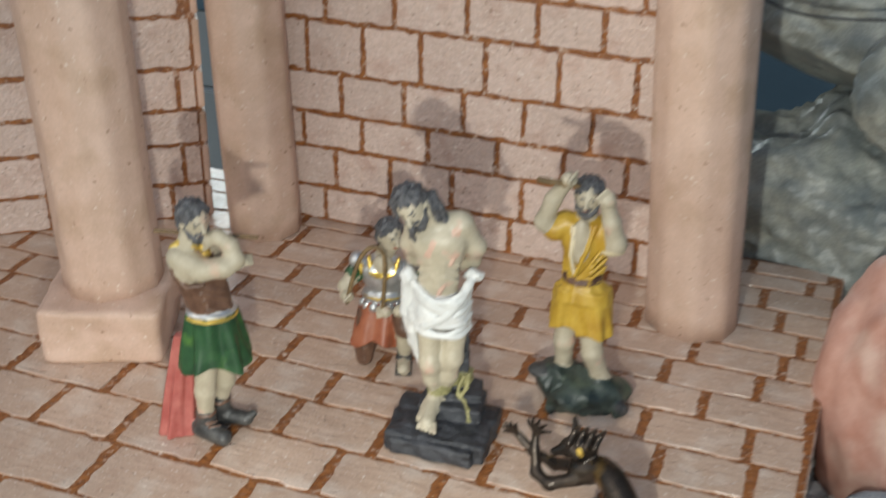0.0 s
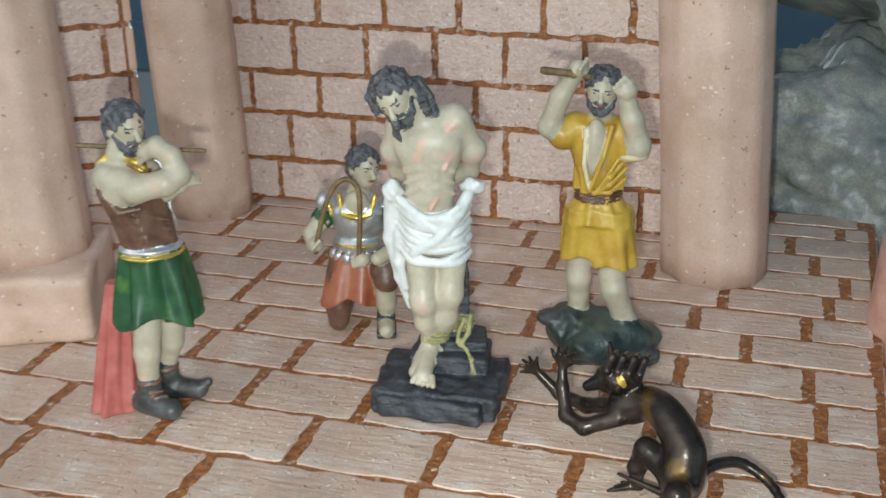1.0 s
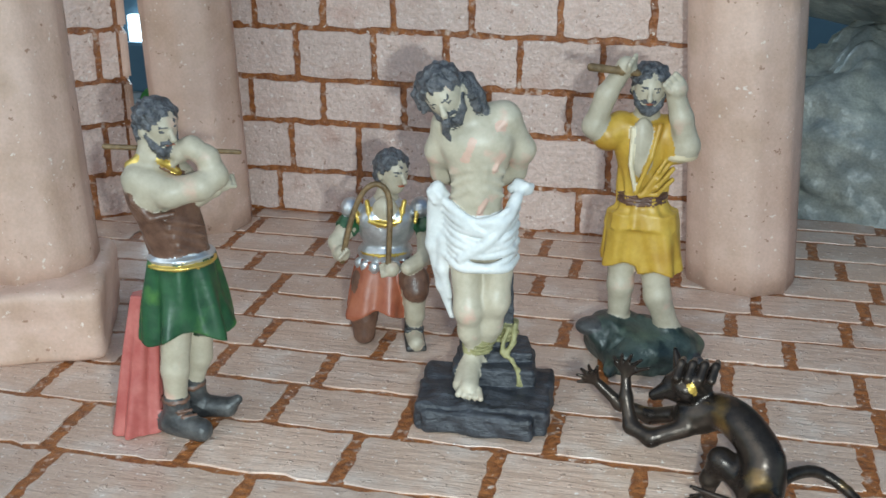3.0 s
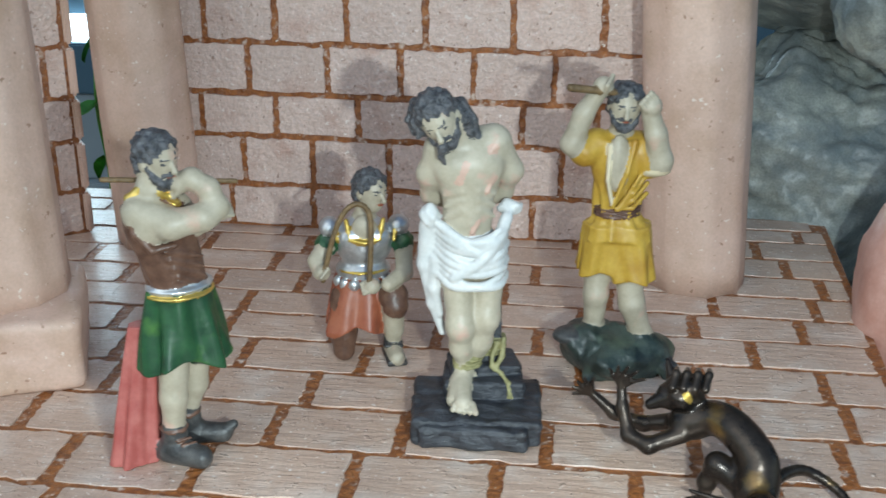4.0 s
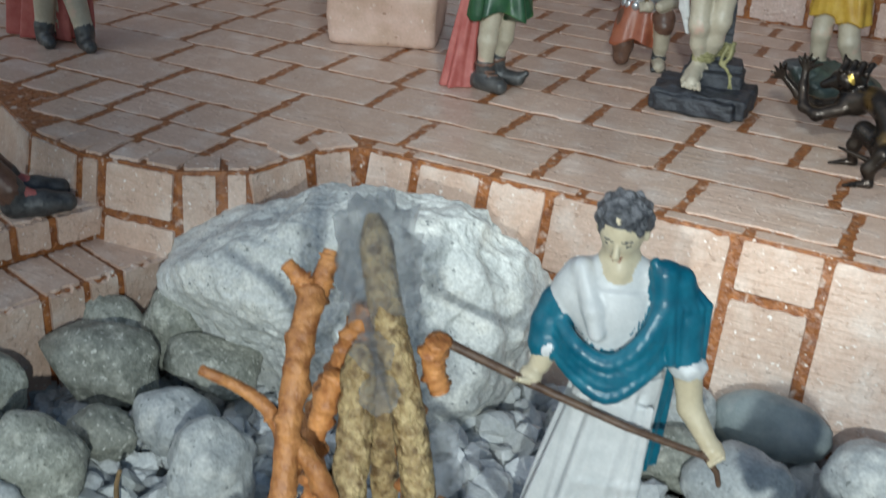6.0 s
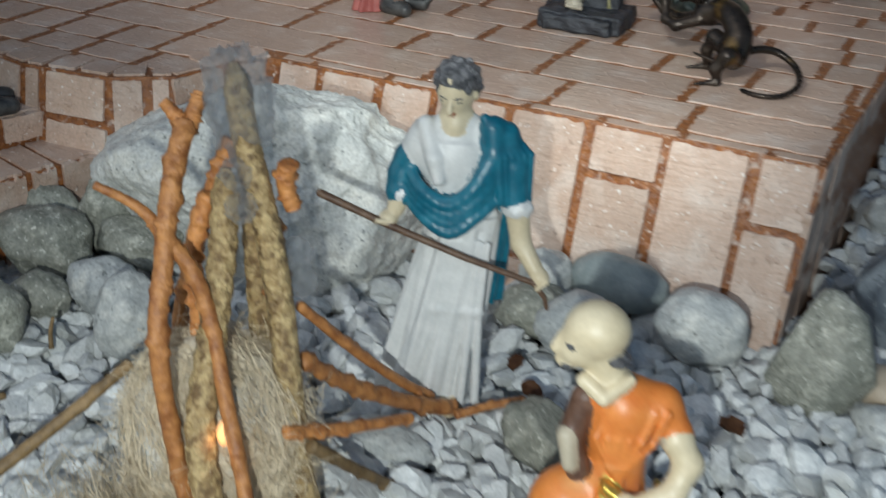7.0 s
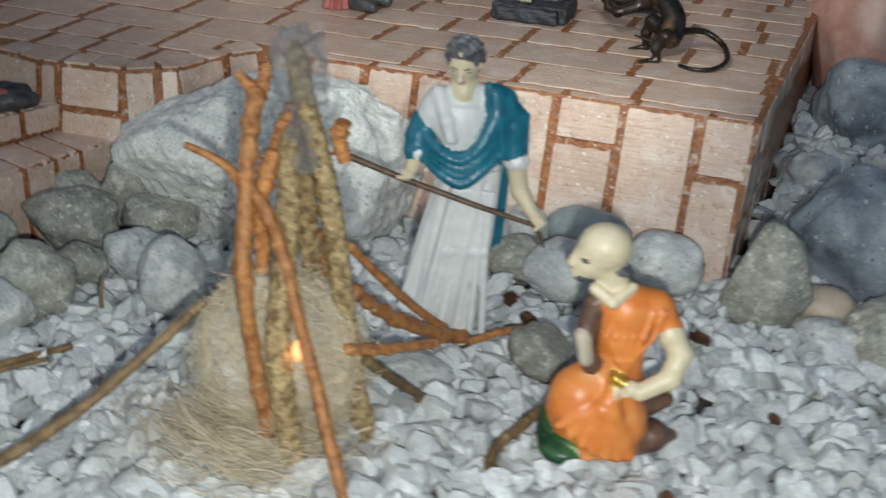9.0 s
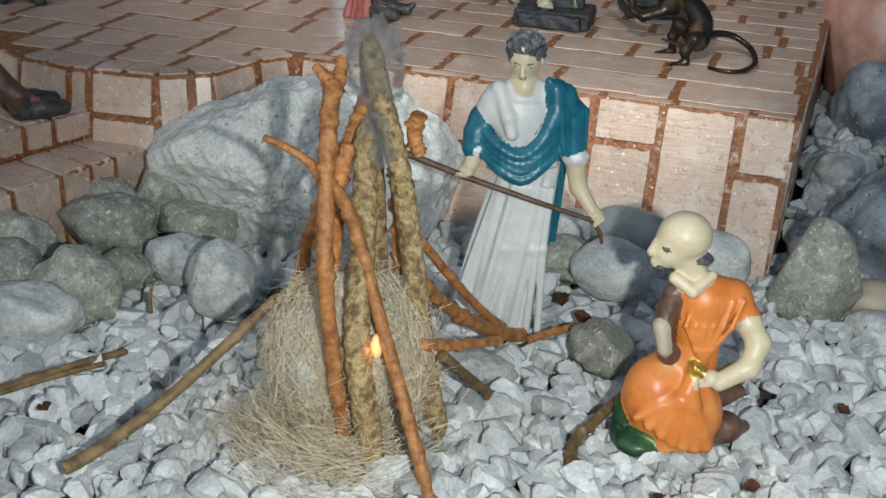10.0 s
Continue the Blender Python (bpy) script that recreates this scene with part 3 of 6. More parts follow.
    def hand_(self, c, r, paint, way=(0, -1, 0), grip=True):
        """A closed or open hand of half-width r, the fingers along way."""
        w = Vector(way).normalized()
        s = w.orthogonal().normalized()
        c = Vector(c)
        self.egg(tuple(c), (r, r, r), paint, 0.012)
        for k in (-1.2, -0.4, 0.4, 1.2):
            a = c + s * (0.55 * r * k) + w * 0.6 * r
            b = a + (w * (0.55 if grip else 1.3) + w.cross(s) * (-0.5 if grip else 0)) * r
            self.limb(tuple(a), tuple(b), 0.30 * r, 0.25 * r, paint, 0.005)

    def skin(self, name, label, category, cell=0.013, at=(0, 0, 0), turn=0.0, smooth=True):
        lo = np.min([s[1] for s in self.solids], axis=0) - 3 * cell
        hi = np.max([s[2] for s in self.solids], axis=0) + 3 * cell
        n = np.ceil((hi - lo) / cell).astype(int) + 1
        D = np.full(n, 1.0, np.float32)
        B = np.full(n, 1.0, np.float32)
        M = np.zeros(n, np.int8)
        ax = [lo[k] + cell * np.arange(n[k]) for k in range(3)]
        for fn, a, b, paint, soft, bias in self.solids:
            pad = 2.5 * cell + soft
            i0 = np.clip(np.floor((a - pad - lo) / cell).astype(int), 0, n - 1)
            i1 = np.clip(np.ceil((b + pad - lo) / cell).astype(int) + 1, 1, n)
            sl = tuple(slice(p, q) for p, q in zip(i0, i1))
            d = fn(ax[0][sl[0]][:, None, None], ax[1][sl[1]][None, :, None], ax[2][sl[2]][None, None, :]).astype(np.float32)
            old = D[sl]
            h = np.maximum(soft - np.abs(old - d), 0) / soft
            D[sl] = np.minimum(old, d) - h * h * soft * 0.25
            win = d - bias < B[sl]
            M[sl] = np.where(win, paint, M[sl])
            B[sl] = np.where(win, d - bias, B[sl])
        S = D < 0
        c = sum(S[i:n[0] - 1 + i, j:n[1] - 1 + j, k:n[2] - 1 + k].astype(np.int8) for i in (0, 1) for j in (0, 1) for k in (0, 1))
        ids = np.full(c.shape, -1, np.int64)
        cells = np.argwhere((c > 0) & (c < 8))
        ids[tuple(cells.T)] = np.arange(len(cells))
        acc, cnt = np.zeros((len(cells), 3)), np.zeros(len(cells))
        corner = [(i, j, k) for i in (0, 1) for j in (0, 1) for k in (0, 1)]
        for p in corner:
            for axis in range(3):
                if p[axis]:
                    continue
                q = list(p)
                q[axis] = 1
                d0 = D[tuple((cells + p).T)]
                d1 = D[tuple((cells + q).T)]
                cut = (d0 < 0) != (d1 < 0)
                t = np.where(cut, d0 / np.where(cut, d0 - d1, 1), 0)
                pos = np.array(p, float)[None, :] + np.eye(3)[axis][None, :] * t[:, None]
                acc += pos * cut[:, None]
                cnt += cut
        verts = (lo + cell * (cells + acc / cnt[:, None])) * U
        quads, marks = [], []
        for axis in range(3):
            o1, o2 = [(1, 2), (2, 0), (0, 1)][axis]
            sl0 = [slice(1, -1)] * 3
            sl1 = [slice(1, -1)] * 3
            sl0[axis], sl1[axis] = slice(0, -1), slice(1, None)
            A, C = S[tuple(sl0)], S[tuple(sl1)]
            for flip, mask in ((False, A & ~C), (True, ~A & C)):
                e = np.argwhere(mask)
                if not len(e):
                    continue
                off = np.ones(3, int)
                off[axis] = 0
                e = e + off
                u1, u2 = np.eye(3, dtype=int)[o1], np.eye(3, dtype=int)[o2]
                f = np.stack([ids[tuple((e - u1 - u2).T)], ids[tuple((e - u2).T)], ids[tuple(e.T)], ids[tuple((e - u1).T)]], 1)
                quads.append(f[:, ::-1] if flip else f)
                marks.append(M[tuple(e.T)])
        faces = np.concatenate(quads)
        paint = np.concatenate(marks)
        me = bpy.data.meshes.new(name)
        me.vertices.add(len(verts))
        me.vertices.foreach_set("co", verts.astype(np.float32).ravel())
        me.loops.add(faces.size)
        me.loops.foreach_set("vertex_index", faces.astype(np.int32).ravel())
        me.polygons.add(len(faces))
        me.polygons.foreach_set("loop_start", np.arange(0, faces.size, 4, dtype=np.int32))
        for m in self.paints:
            me.materials.append(m)
        me.polygons.foreach_set("material_index", paint.astype(np.int32))
        me.polygons.foreach_set("use_smooth", np.full(len(faces), smooth))
        me.update()
        me.validate()
        o = new(name, me)
        o.matrix_basis = pose(at[0] * U, at[1] * U, at[2] * U, 0, 0, turn)
        return tagged(o, label, category)

VIEW = 13.8

def bound_figure():
    k = Clay([PALE, HAIR, WHITE, BLACK, ROPEGREEN, BRANCH, WOUND])
    # stand with a squared block, a stump and a rope
    k.slab((-0.04, -0.1, 0.09), (0.40, 0.30, 0.09), BLACK, -9, 0.03, rough=0.012)
    k.slab((-0.08, -0.3, 0.08), (0.33, 0.15, 0.075), BLACK, -13, 0.03, rough=0.01)
    k.slab((0.02, 0.04, 0.22), (0.25, 0.17, 0.07), BLACK, -6, 0.02, rough=0.008)
    k.slab((0.03, 0.1, 0.30), (0.22, 0.13, 0.05), BLACK, 2, 0.015, rough=0.008)
    k.limb((0.07, 0.12, 0.25), (0.06, 0.14, 1.0), 0.075, 0.06, BLACK, 0.015, rough=0.008)
    for q in range(5):
        x = 0.02 + 0.025 * q
        k.line([(x, 0.06, 0.3), (x + 0.004, 0.06, 0.6), (x - 0.006, 0.08, 0.95)], 0.012, 0.01, BLACK, 0.01, rough=0.004)
    for q in range(4):
        k.egg((0.07 + 0.01 * (q % 2), 0.1, 0.41 + 0.03 * q), (0.095, 0.085, 0.017), ROPEGREEN, 0.006, rough=0.006)
    k.line([(0.1, 0.02, 0.5), (0.07, 0.0, 0.42), (0.06, -0.03, 0.36), (0.12, -0.06, 0.32), (0.15, -0.13, 0.29), (0.16, -0.15, 0.2)], 0.015, 0.012, ROPEGREEN, rough=0.003)
    k.line([(0.14, 0.02, 0.52), (0.13, -0.01, 0.42), (0.08, -0.04, 0.34)], 0.018, 0.016, ROPEGREEN, rough=0.004)
    # legs, crossed at the bound ankles
    k.line([(-0.17, -0.02, 1.04), (-0.15, -0.09, 0.68), (-0.14, -0.06, 0.52), (-0.105, -0.01, 0.36)], 0.097, 0.045, PALE, 0.05)
    k.line([(0.04, -0.02, 1.04), (0.015, -0.06, 0.72), (-0.01, -0.03, 0.54), (-0.06, 0.03, 0.36)], 0.095, 0.045, PALE, 0.05)
    k.egg((-0.145, -0.12, 0.68), (0.042, 0.035, 0.055), PALE, 0.06)
    k.egg((0.01, -0.085, 0.72), (0.042, 0.035, 0.055), PALE, 0.06)
    k.limb((-0.11, -0.02, 0.38), (-0.13, -0.05, 0.27), 0.052, 0.056, PALE, 0.02)
    k.limb((-0.06, 0.03, 0.38), (-0.07, 0.0, 0.28), 0.05, 0.05, PALE, 0.02)
    k.limb((-0.13, -0.07, 0.29), (-0.15, -0.26, 0.235), 0.056, 0.058, PALE, 0.03)
    k.limb((-0.16, -0.06, 0.28), (-0.2, -0.2, 0.23), 0.045, 0.045, PALE, 0.02)
    for q in range(5):
        k.limb((-0.2 + 0.027 * q, -0.27, 0.235), (-0.215 + 0.033 * q, -0.35 + 0.014 * abs(q - 4), 0.215), 0.019, 0.018, PALE, 0.005)
    for q in range(3):
        k.egg((-0.09, -0.0, 0.375 + 0.024 * q), (0.094, 0.088, 0.015), ROPEGREEN, 0.004, rough=0.004)
    # trunk
    k.egg((-0.1, 0.0, 1.64), (0.195, 0.13, 0.24), PALE, 0.06)
    k.egg((-0.1, -0.01, 1.38), (0.15, 0.115, 0.2), PALE, 0.06)
    k.egg((-0.19, -0.07, 1.68), (0.1, 0.055, 0.08), PALE, 0.09)
    k.egg((-0.02, -0.07, 1.69), (0.1, 0.055, 0.08), PALE, 0.09)
    k.limb((-0.1, -0.095, 1.6), (-0.1, -0.10, 1.38), 0.03, 0.03, PALE, 0.07)
    for s in (-1, 1):
        for q in range(3):
            k.limb((-0.1 + 0.05 * s, -0.12, 1.56 - 0.06 * q), (-0.1 + 0.15 * s, -0.07, 1.52 - 0.07 * q), 0.007, 0.006, PALE, 0.04)
    k.egg((-0.09, -0.01, 1.16), (0.175, 0.13, 0.17), PALE, 0.05)
    for a, b in (((-0.17, -0.125, 1.62), (-0.13, -0.125, 1.72)), ((0.0, -0.12, 1.55), (0.04, -0.1, 1.66)), ((-0.09, -0.13, 1.3), (-0.05, -0.125, 1.37)), ((0.02, -0.09, 1.79), (0.07, -0.06, 1.83))):
        k.limb(a, b, 0.012, 0.008, WOUND, 0.012, bias=-0.002)
    # arms drawn behind the back
    k.line([(-0.28, 0.0, 1.79), (-0.325, 0.05, 1.62), (-0.30, 0.14, 1.46), (-0.16, 0.19, 1.38)], 0.076, 0.05, PALE, 0.05)
    k.line([(0.07, 0.0, 1.82), (0.165, 0.06, 1.62), (0.13, 0.15, 1.46), (0.0, 0.19, 1.38)], 0.078, 0.05, PALE, 0.05)
    k.limb((-0.25, 0.02, 1.79), (0.04, 0.02, 1.83), 0.085, 0.085, PALE, 0.06)
    k.limb((-0.13, 0.0, 1.84), (-0.2, -0.05, 1.95), 0.085, 0.075, PALE, 0.04)
    k.head((-0.285, -0.1, 1.985), 0.122, (-10, 24), PALE, HAIR, True, -27)
    for dx, dy in ((0.0, 0.0), (0.035, 0.03), (-0.02, 0.05)):
        k.line([(-0.39 + dx, -0.06 + dy, 2.06), (-0.42 + dx, -0.08 + dy, 1.97), (-0.4 + dx, -0.08 + dy, 1.89)], 0.038, 0.02, HAIR, 0.008, rough=0.008, freq=60)
        k.line([(-0.2 + dx, -0.08 + dy, 2.06), (-0.135 + dx, -0.09 + dy, 1.98), (-0.1 + dx, -0.08 + dy, 1.89)], 0.045, 0.026, HAIR, 0.008, rough=0.008, freq=60)
    k.line([(-0.28, -0.2, 1.86), (-0.28, -0.18, 1.79), (-0.255, -0.15, 1.73)], 0.03, 0.01, HAIR, rough=0.006)
    # loincloth
    k.egg((-0.08, -0.01, 1.15), (0.195, 0.15, 0.16), WHITE, 0.02)
    for q in range(8):
        f = q / 7
        z = 1.30 - 0.30 * f
        k.line([tuple(p) for p in smooth_line([(-0.29, 0.0, z + 0.04), (-0.21, -0.12, z - 0.03 * f), (-0.07, -0.165, z - 0.05 - 0.02 * math.sin(2.4 * q)), (0.07, -0.135, z + 0.01 - 0.05 * f), (0.135, 0.0, z + 0.06 * (1 - f) - 0.02)], 5)], 0.02 + 0.008 * (q % 3 == 1), 0.016 + 0.008 * (q % 2), WHITE, 0.014)
    k.line([tuple(p) for p in smooth_line([(0.13, -0.04, 1.36), (0.05, -0.14, 1.24), (-0.05, -0.175, 1.13), (-0.2, -0.14, 1.02)], 5)], 0.036, 0.024, WHITE, 0.014)
    k.line([tuple(p) for p in smooth_line([(-0.28, -0.06, 1.34), (-0.15, -0.15, 1.25), (0.0, -0.165, 1.14), (0.11, -0.1, 1.06)], 5)], 0.026, 0.02, WHITE, 0.014)
    k.egg((-0.02, -0.165, 1.25), (0.075, 0.03, 0.035), WHITE, 0.03)
    k.egg((-0.33, -0.02, 1.38), (0.06, 0.06, 0.075), WHITE, 0.02, rough=0.012)
    k.egg((0.16, 0.02, 1.40), (0.075, 0.05, 0.05), WHITE, 0.02, rough=0.012)
    k.line([(-0.33, 0.02, 1.3), (-0.35, 0.04, 1.05), (-0.30, 0.05, 0.78), (-0.24, 0.05, 0.58)], 0.06, 0.025, WHITE, 0.03)
    k.line([(-0.29, -0.02, 1.1), (-0.30, 0.0, 0.9), (-0.26, 0.02, 0.72)], 0.04, 0.02, WHITE, 0.03)
    k.skin("figurine", "painted figurine in a white loincloth bound on a black stand", "figurine", 0.0078, (-0.62, 7.5, 0), VIEW)

def kilted_figure():
    k = Clay([SKIN, HAIR, LEATHER, GREEN, GOLD, SILVER, RED, BOOT, BRANCH, RUST])
    # red cloth behind
    k.cloth((-0.2, 0.1, 0.86), (0.09, 0.06), (-0.33, 0.08, 0.0), (0.15, 0.11), RED, 6, 0.014, 1.5)
    # legs and boots
    k.line([(-0.08, -0.03, 0.66), (-0.11, -0.06, 0.42), (-0.12, -0.05, 0.2)], 0.095, 0.062, SKIN, 0.03)
    k.line([(0.08, 0.05, 0.68), (0.06, 0.06, 0.42), (0.01, 0.1, 0.22)], 0.092, 0.06, SKIN, 0.03)
    k.limb((-0.12, -0.05, 0.21), (-0.12, -0.05, 0.1), 0.078, 0.08, BOOT, 0.01)
    k.limb((-0.15, -0.04, 0.075), (-0.02, -0.2, 0.065), 0.082, 0.07, BOOT, 0.03)
    k.limb((0.01, 0.1, 0.24), (0.02, 0.1, 0.1), 0.078, 0.078, BOOT, 0.01)
    k.limb((0.01, 0.1, 0.075), (0.19, 0.0, 0.065), 0.075, 0.06, BOOT, 0.03)
    k.limb((0.19, 0.0, 0.07), (0.25, -0.03, 0.12), 0.05, 0.03, BOOT, 0.02)
    for q in range(3):
        k.limb((-0.13 + 0.02 * q, -0.13 - 0.02 * q, 0.17 - 0.025 * q), (-0.05 + 0.02 * q, -0.13 - 0.02 * q, 0.17 - 0.025 * q), 0.009, 0.009, LEATHER, 0.004)
    for x, y in ((-0.12, -0.05), (0.01, 0.1)):
        k.egg((x, y, 0.225), (0.085, 0.085, 0.022), LEATHER, 0.006, rough=0.006)
    # kilt
    k.cloth((0.0, 0.0, 1.1), (0.185, 0.14), (0.0, 0.0, 0.64), (0.265, 0.21), GREEN, 6, 0.026, 1.2, wave=0.05, phase=0.6)
    # belt
    k.egg((0.0, 0.0, 1.105), (0.195, 0.155, 0.036), SILVER, 0.006)
    k.egg((0.0, -0.01, 1.07), (0.2, 0.16, 0.024), GOLD, 0.006)
    # trunk
    k.cloth((-0.1, 0.02, 1.6), (0.185, 0.13), (0.0, 0.0, 1.08), (0.165, 0.125), LEATHER, 4, 0.006, 4.0)
    k.egg((-0.09, 0.01, 1.5), (0.18, 0.135, 0.2), LEATHER, 0.04)
    for q in range(4):
        k.limb((-0.1 + 0.02 * q, -0.13, 1.36 - 0.055 * q), (0.12, -0.09, 1.28 - 0.06 * q), 0.012, 0.008, LEATHER, 0.03)
    k.egg((-0.14, -0.1, 1.5), (0.11, 0.07, 0.1), SKIN, 0.02)
    k.line([(-0.24, 0.0, 1.66), (-0.17, -0.04, 1.71), (-0.08, -0.08, 1.69), (0.0, -0.09, 1.62)], 0.024, 0.018, GOLD, 0.006)
    k.line([(-0.26, -0.02, 1.6), (-0.25, -0.1, 1.48), (-0.18, -0.15, 1.39), (-0.06, -0.16, 1.4)], 0.022, 0.02, LEATHER, 0.01)
    # near arm bent over the shoulder
    k.line([(-0.2, -0.04, 1.58), (-0.07, -0.17, 1.53), (0.09, -0.23, 1.56), (0.18, -0.22, 1.6)], 0.092, 0.066, SKIN, 0.03)
    k.line([(0.18, -0.21, 1.6), (0.15, -0.18, 1.7), (0.08, -0.13, 1.755), (0.03, -0.1, 1.74)], 0.066, 0.053, SKIN, 0.03)
    k.hand_((0.02, -0.1, 1.72), 0.052, SKIN, (-1, 0, -0.4))
    # far arm
    k.line([(0.02, 0.0, 1.58), (0.12, -0.02, 1.45), (0.2, -0.06, 1.48)], 0.075, 0.05, SKIN, 0.03)
    k.hand_((0.25, -0.08, 1.515), 0.05, SKIN, (1, -0.3, 0.3))
    k.limb((-0.14, 0.0, 1.62), (-0.1, -0.02, 1.78), 0.085, 0.075, SKIN, 0.03)
    k.head((-0.07, -0.03, 1.86), 0.115, (24, 6), SKIN, HAIR, True, 0)
    k.limb((-0.34, 0.12, 1.745), (0.37, -0.02, 1.66), 0.016, 0.014, BRANCH, 0.003)
    k.skin("figurine", "painted figurine with brown jerkin, green kilt and shouldered cane", "figurine", 0.0078, (-2.3, 6.85, 0), VIEW + 24)

def kneeling_soldier():
    k = Clay([SKIN, HAIR, SILVER, GOLD, GREEN, RUST, LEATHER, BOOT, BRANCH])
    k.line([(-0.2, -0.05, 0.42), (-0.23, -0.14, 0.2), (-0.23, -0.16, 0.07)], 0.11, 0.075, LEATHER, 0.03)
    k.limb((-0.23, -0.12, 0.07), (-0.2, 0.3, 0.06), 0.07, 0.05, LEATHER, 0.02)
    k.line([(0.0, 0.0, 0.45), (0.12, -0.14, 0.46), (0.13, -0.18, 0.4)], 0.1, 0.09, LEATHER, 0.03)
    k.line([(0.12, -0.17, 0.4), (0.12, -0.14, 0.2), (0.11, -0.12, 0.08)], 0.085, 0.05, SKIN, 0.02)
    k.limb((0.11, -0.12, 0.18), (0.11, -0.12, 0.08), 0.062, 0.062, BOOT, 0.01)
    k.limb((0.11, -0.12, 0.06), (0.13, -0.28, 0.045), 0.06, 0.055, SKIN, 0.02)
    k.slab((0.12, -0.19, 0.018), (0.07, 0.13, 0.02), BOOT, 5, 0.012)
    for q in range(3):
        k.limb((0.06, -0.14 - 0.03 * q, 0.1), (0.17, -0.14 - 0.03 * q, 0.1), 0.014, 0.014, BOOT, 0.004)
    k.cloth((-0.08, 0.0, 0.58), (0.19, 0.15), (-0.14, -0.06, 0.22), (0.225, 0.2), RUST, 5, 0.02, 1.0, wave=0.04)
    k.egg((-0.08, 0.0, 0.62), (0.19, 0.15, 0.09), SILVER, 0.01)
    for q in range(7):
        a = radians(200 + 24 * q)
        k.egg((-0.08 + 0.185 * math.cos(a), 0.155 * math.sin(a), 0.55), (0.036, 0.03, 0.042), SILVER, 0.004)
    k.egg((-0.08, -0.01, 0.635), (0.18, 0.148, 0.02), GOLD, 0.005)
    k.egg((-0.07, 0.0, 0.82), (0.2, 0.145, 0.2), SILVER, 0.03)
    k.egg((-0.16, -0.08, 0.87), (0.09, 0.07, 0.08), SILVER, 0.04)
    k.egg((0.02, -0.08, 0.87), (0.09, 0.07, 0.08), SILVER, 0.04)
    k.line([(-0.19, -0.08, 1.0), (-0.17, -0.135, 0.88), (-0.07, -0.155, 0.86), (0.03, -0.135, 0.88), (0.06, -0.08, 1.0)], 0.017, 0.017, GOLD, 0.005)
    k.line([(-0.28, -0.04, 0.97), (-0.25, -0.1, 0.86)], 0.016, 0.014, GOLD, 0.005)
    k.line([(0.15, -0.04, 0.97), (0.13, -0.1, 0.86)], 0.016, 0.014, GOLD, 0.005)
    k.egg((-0.07, -0.1, 0.95), (0.085, 0.05, 0.09), SKIN, 0.01)
    k.limb((-0.07, 0.0, 0.98), (-0.04, -0.01, 1.1), 0.08, 0.07, SKIN, 0.03)
    for s, x in ((-1, -0.3), (1, 0.17)):
        k.egg((x, 0.0, 0.93), (0.075, 0.085, 0.075), SILVER, 0.01)
        k.egg((x + 0.025 * s, -0.02, 0.81), (0.08, 0.085, 0.085), GREEN, 0.01, rough=0.01)
    k.line([(-0.33, -0.04, 0.8), (-0.4, -0.09, 0.72), (-0.38, -0.16, 0.66)], 0.065, 0.05, SKIN, 0.02)
    k.hand_((-0.36, -0.18, 0.67), 0.055, SKIN, (0.5, -1, 0))
    k.line([(0.2, -0.04, 0.78), (0.2, -0.12, 0.62), (0.08, -0.22, 0.58)], 0.065, 0.05, SKIN, 0.02)
    k.hand_((-0.03, -0.24, 0.58), 0.055, SKIN, (-1, -0.4, 0.1))
    k.head((-0.015, -0.03, 1.185), 0.112, (38, 2), SKIN, HAIR, False, 4)
    pts = smooth_line([(-0.36, -0.2, 0.62), (-0.33, -0.22, 0.76), (-0.27, -0.22, 0.98), (-0.2, -0.22, 1.12), (-0.12, -0.22, 1.17), (-0.05, -0.22, 1.12), (-0.03, -0.24, 0.98), (-0.05, -0.25, 0.62)], 3)
    k.line([tuple(p) for p in pts], 0.019, 0.019, BRANCH, 0.003)
    k.skin("figurine", "painted kneeling soldier figurine with silver breastplate and bent rod", "figurine", 0.0078, (-1.45, 8.35, 0), VIEW)

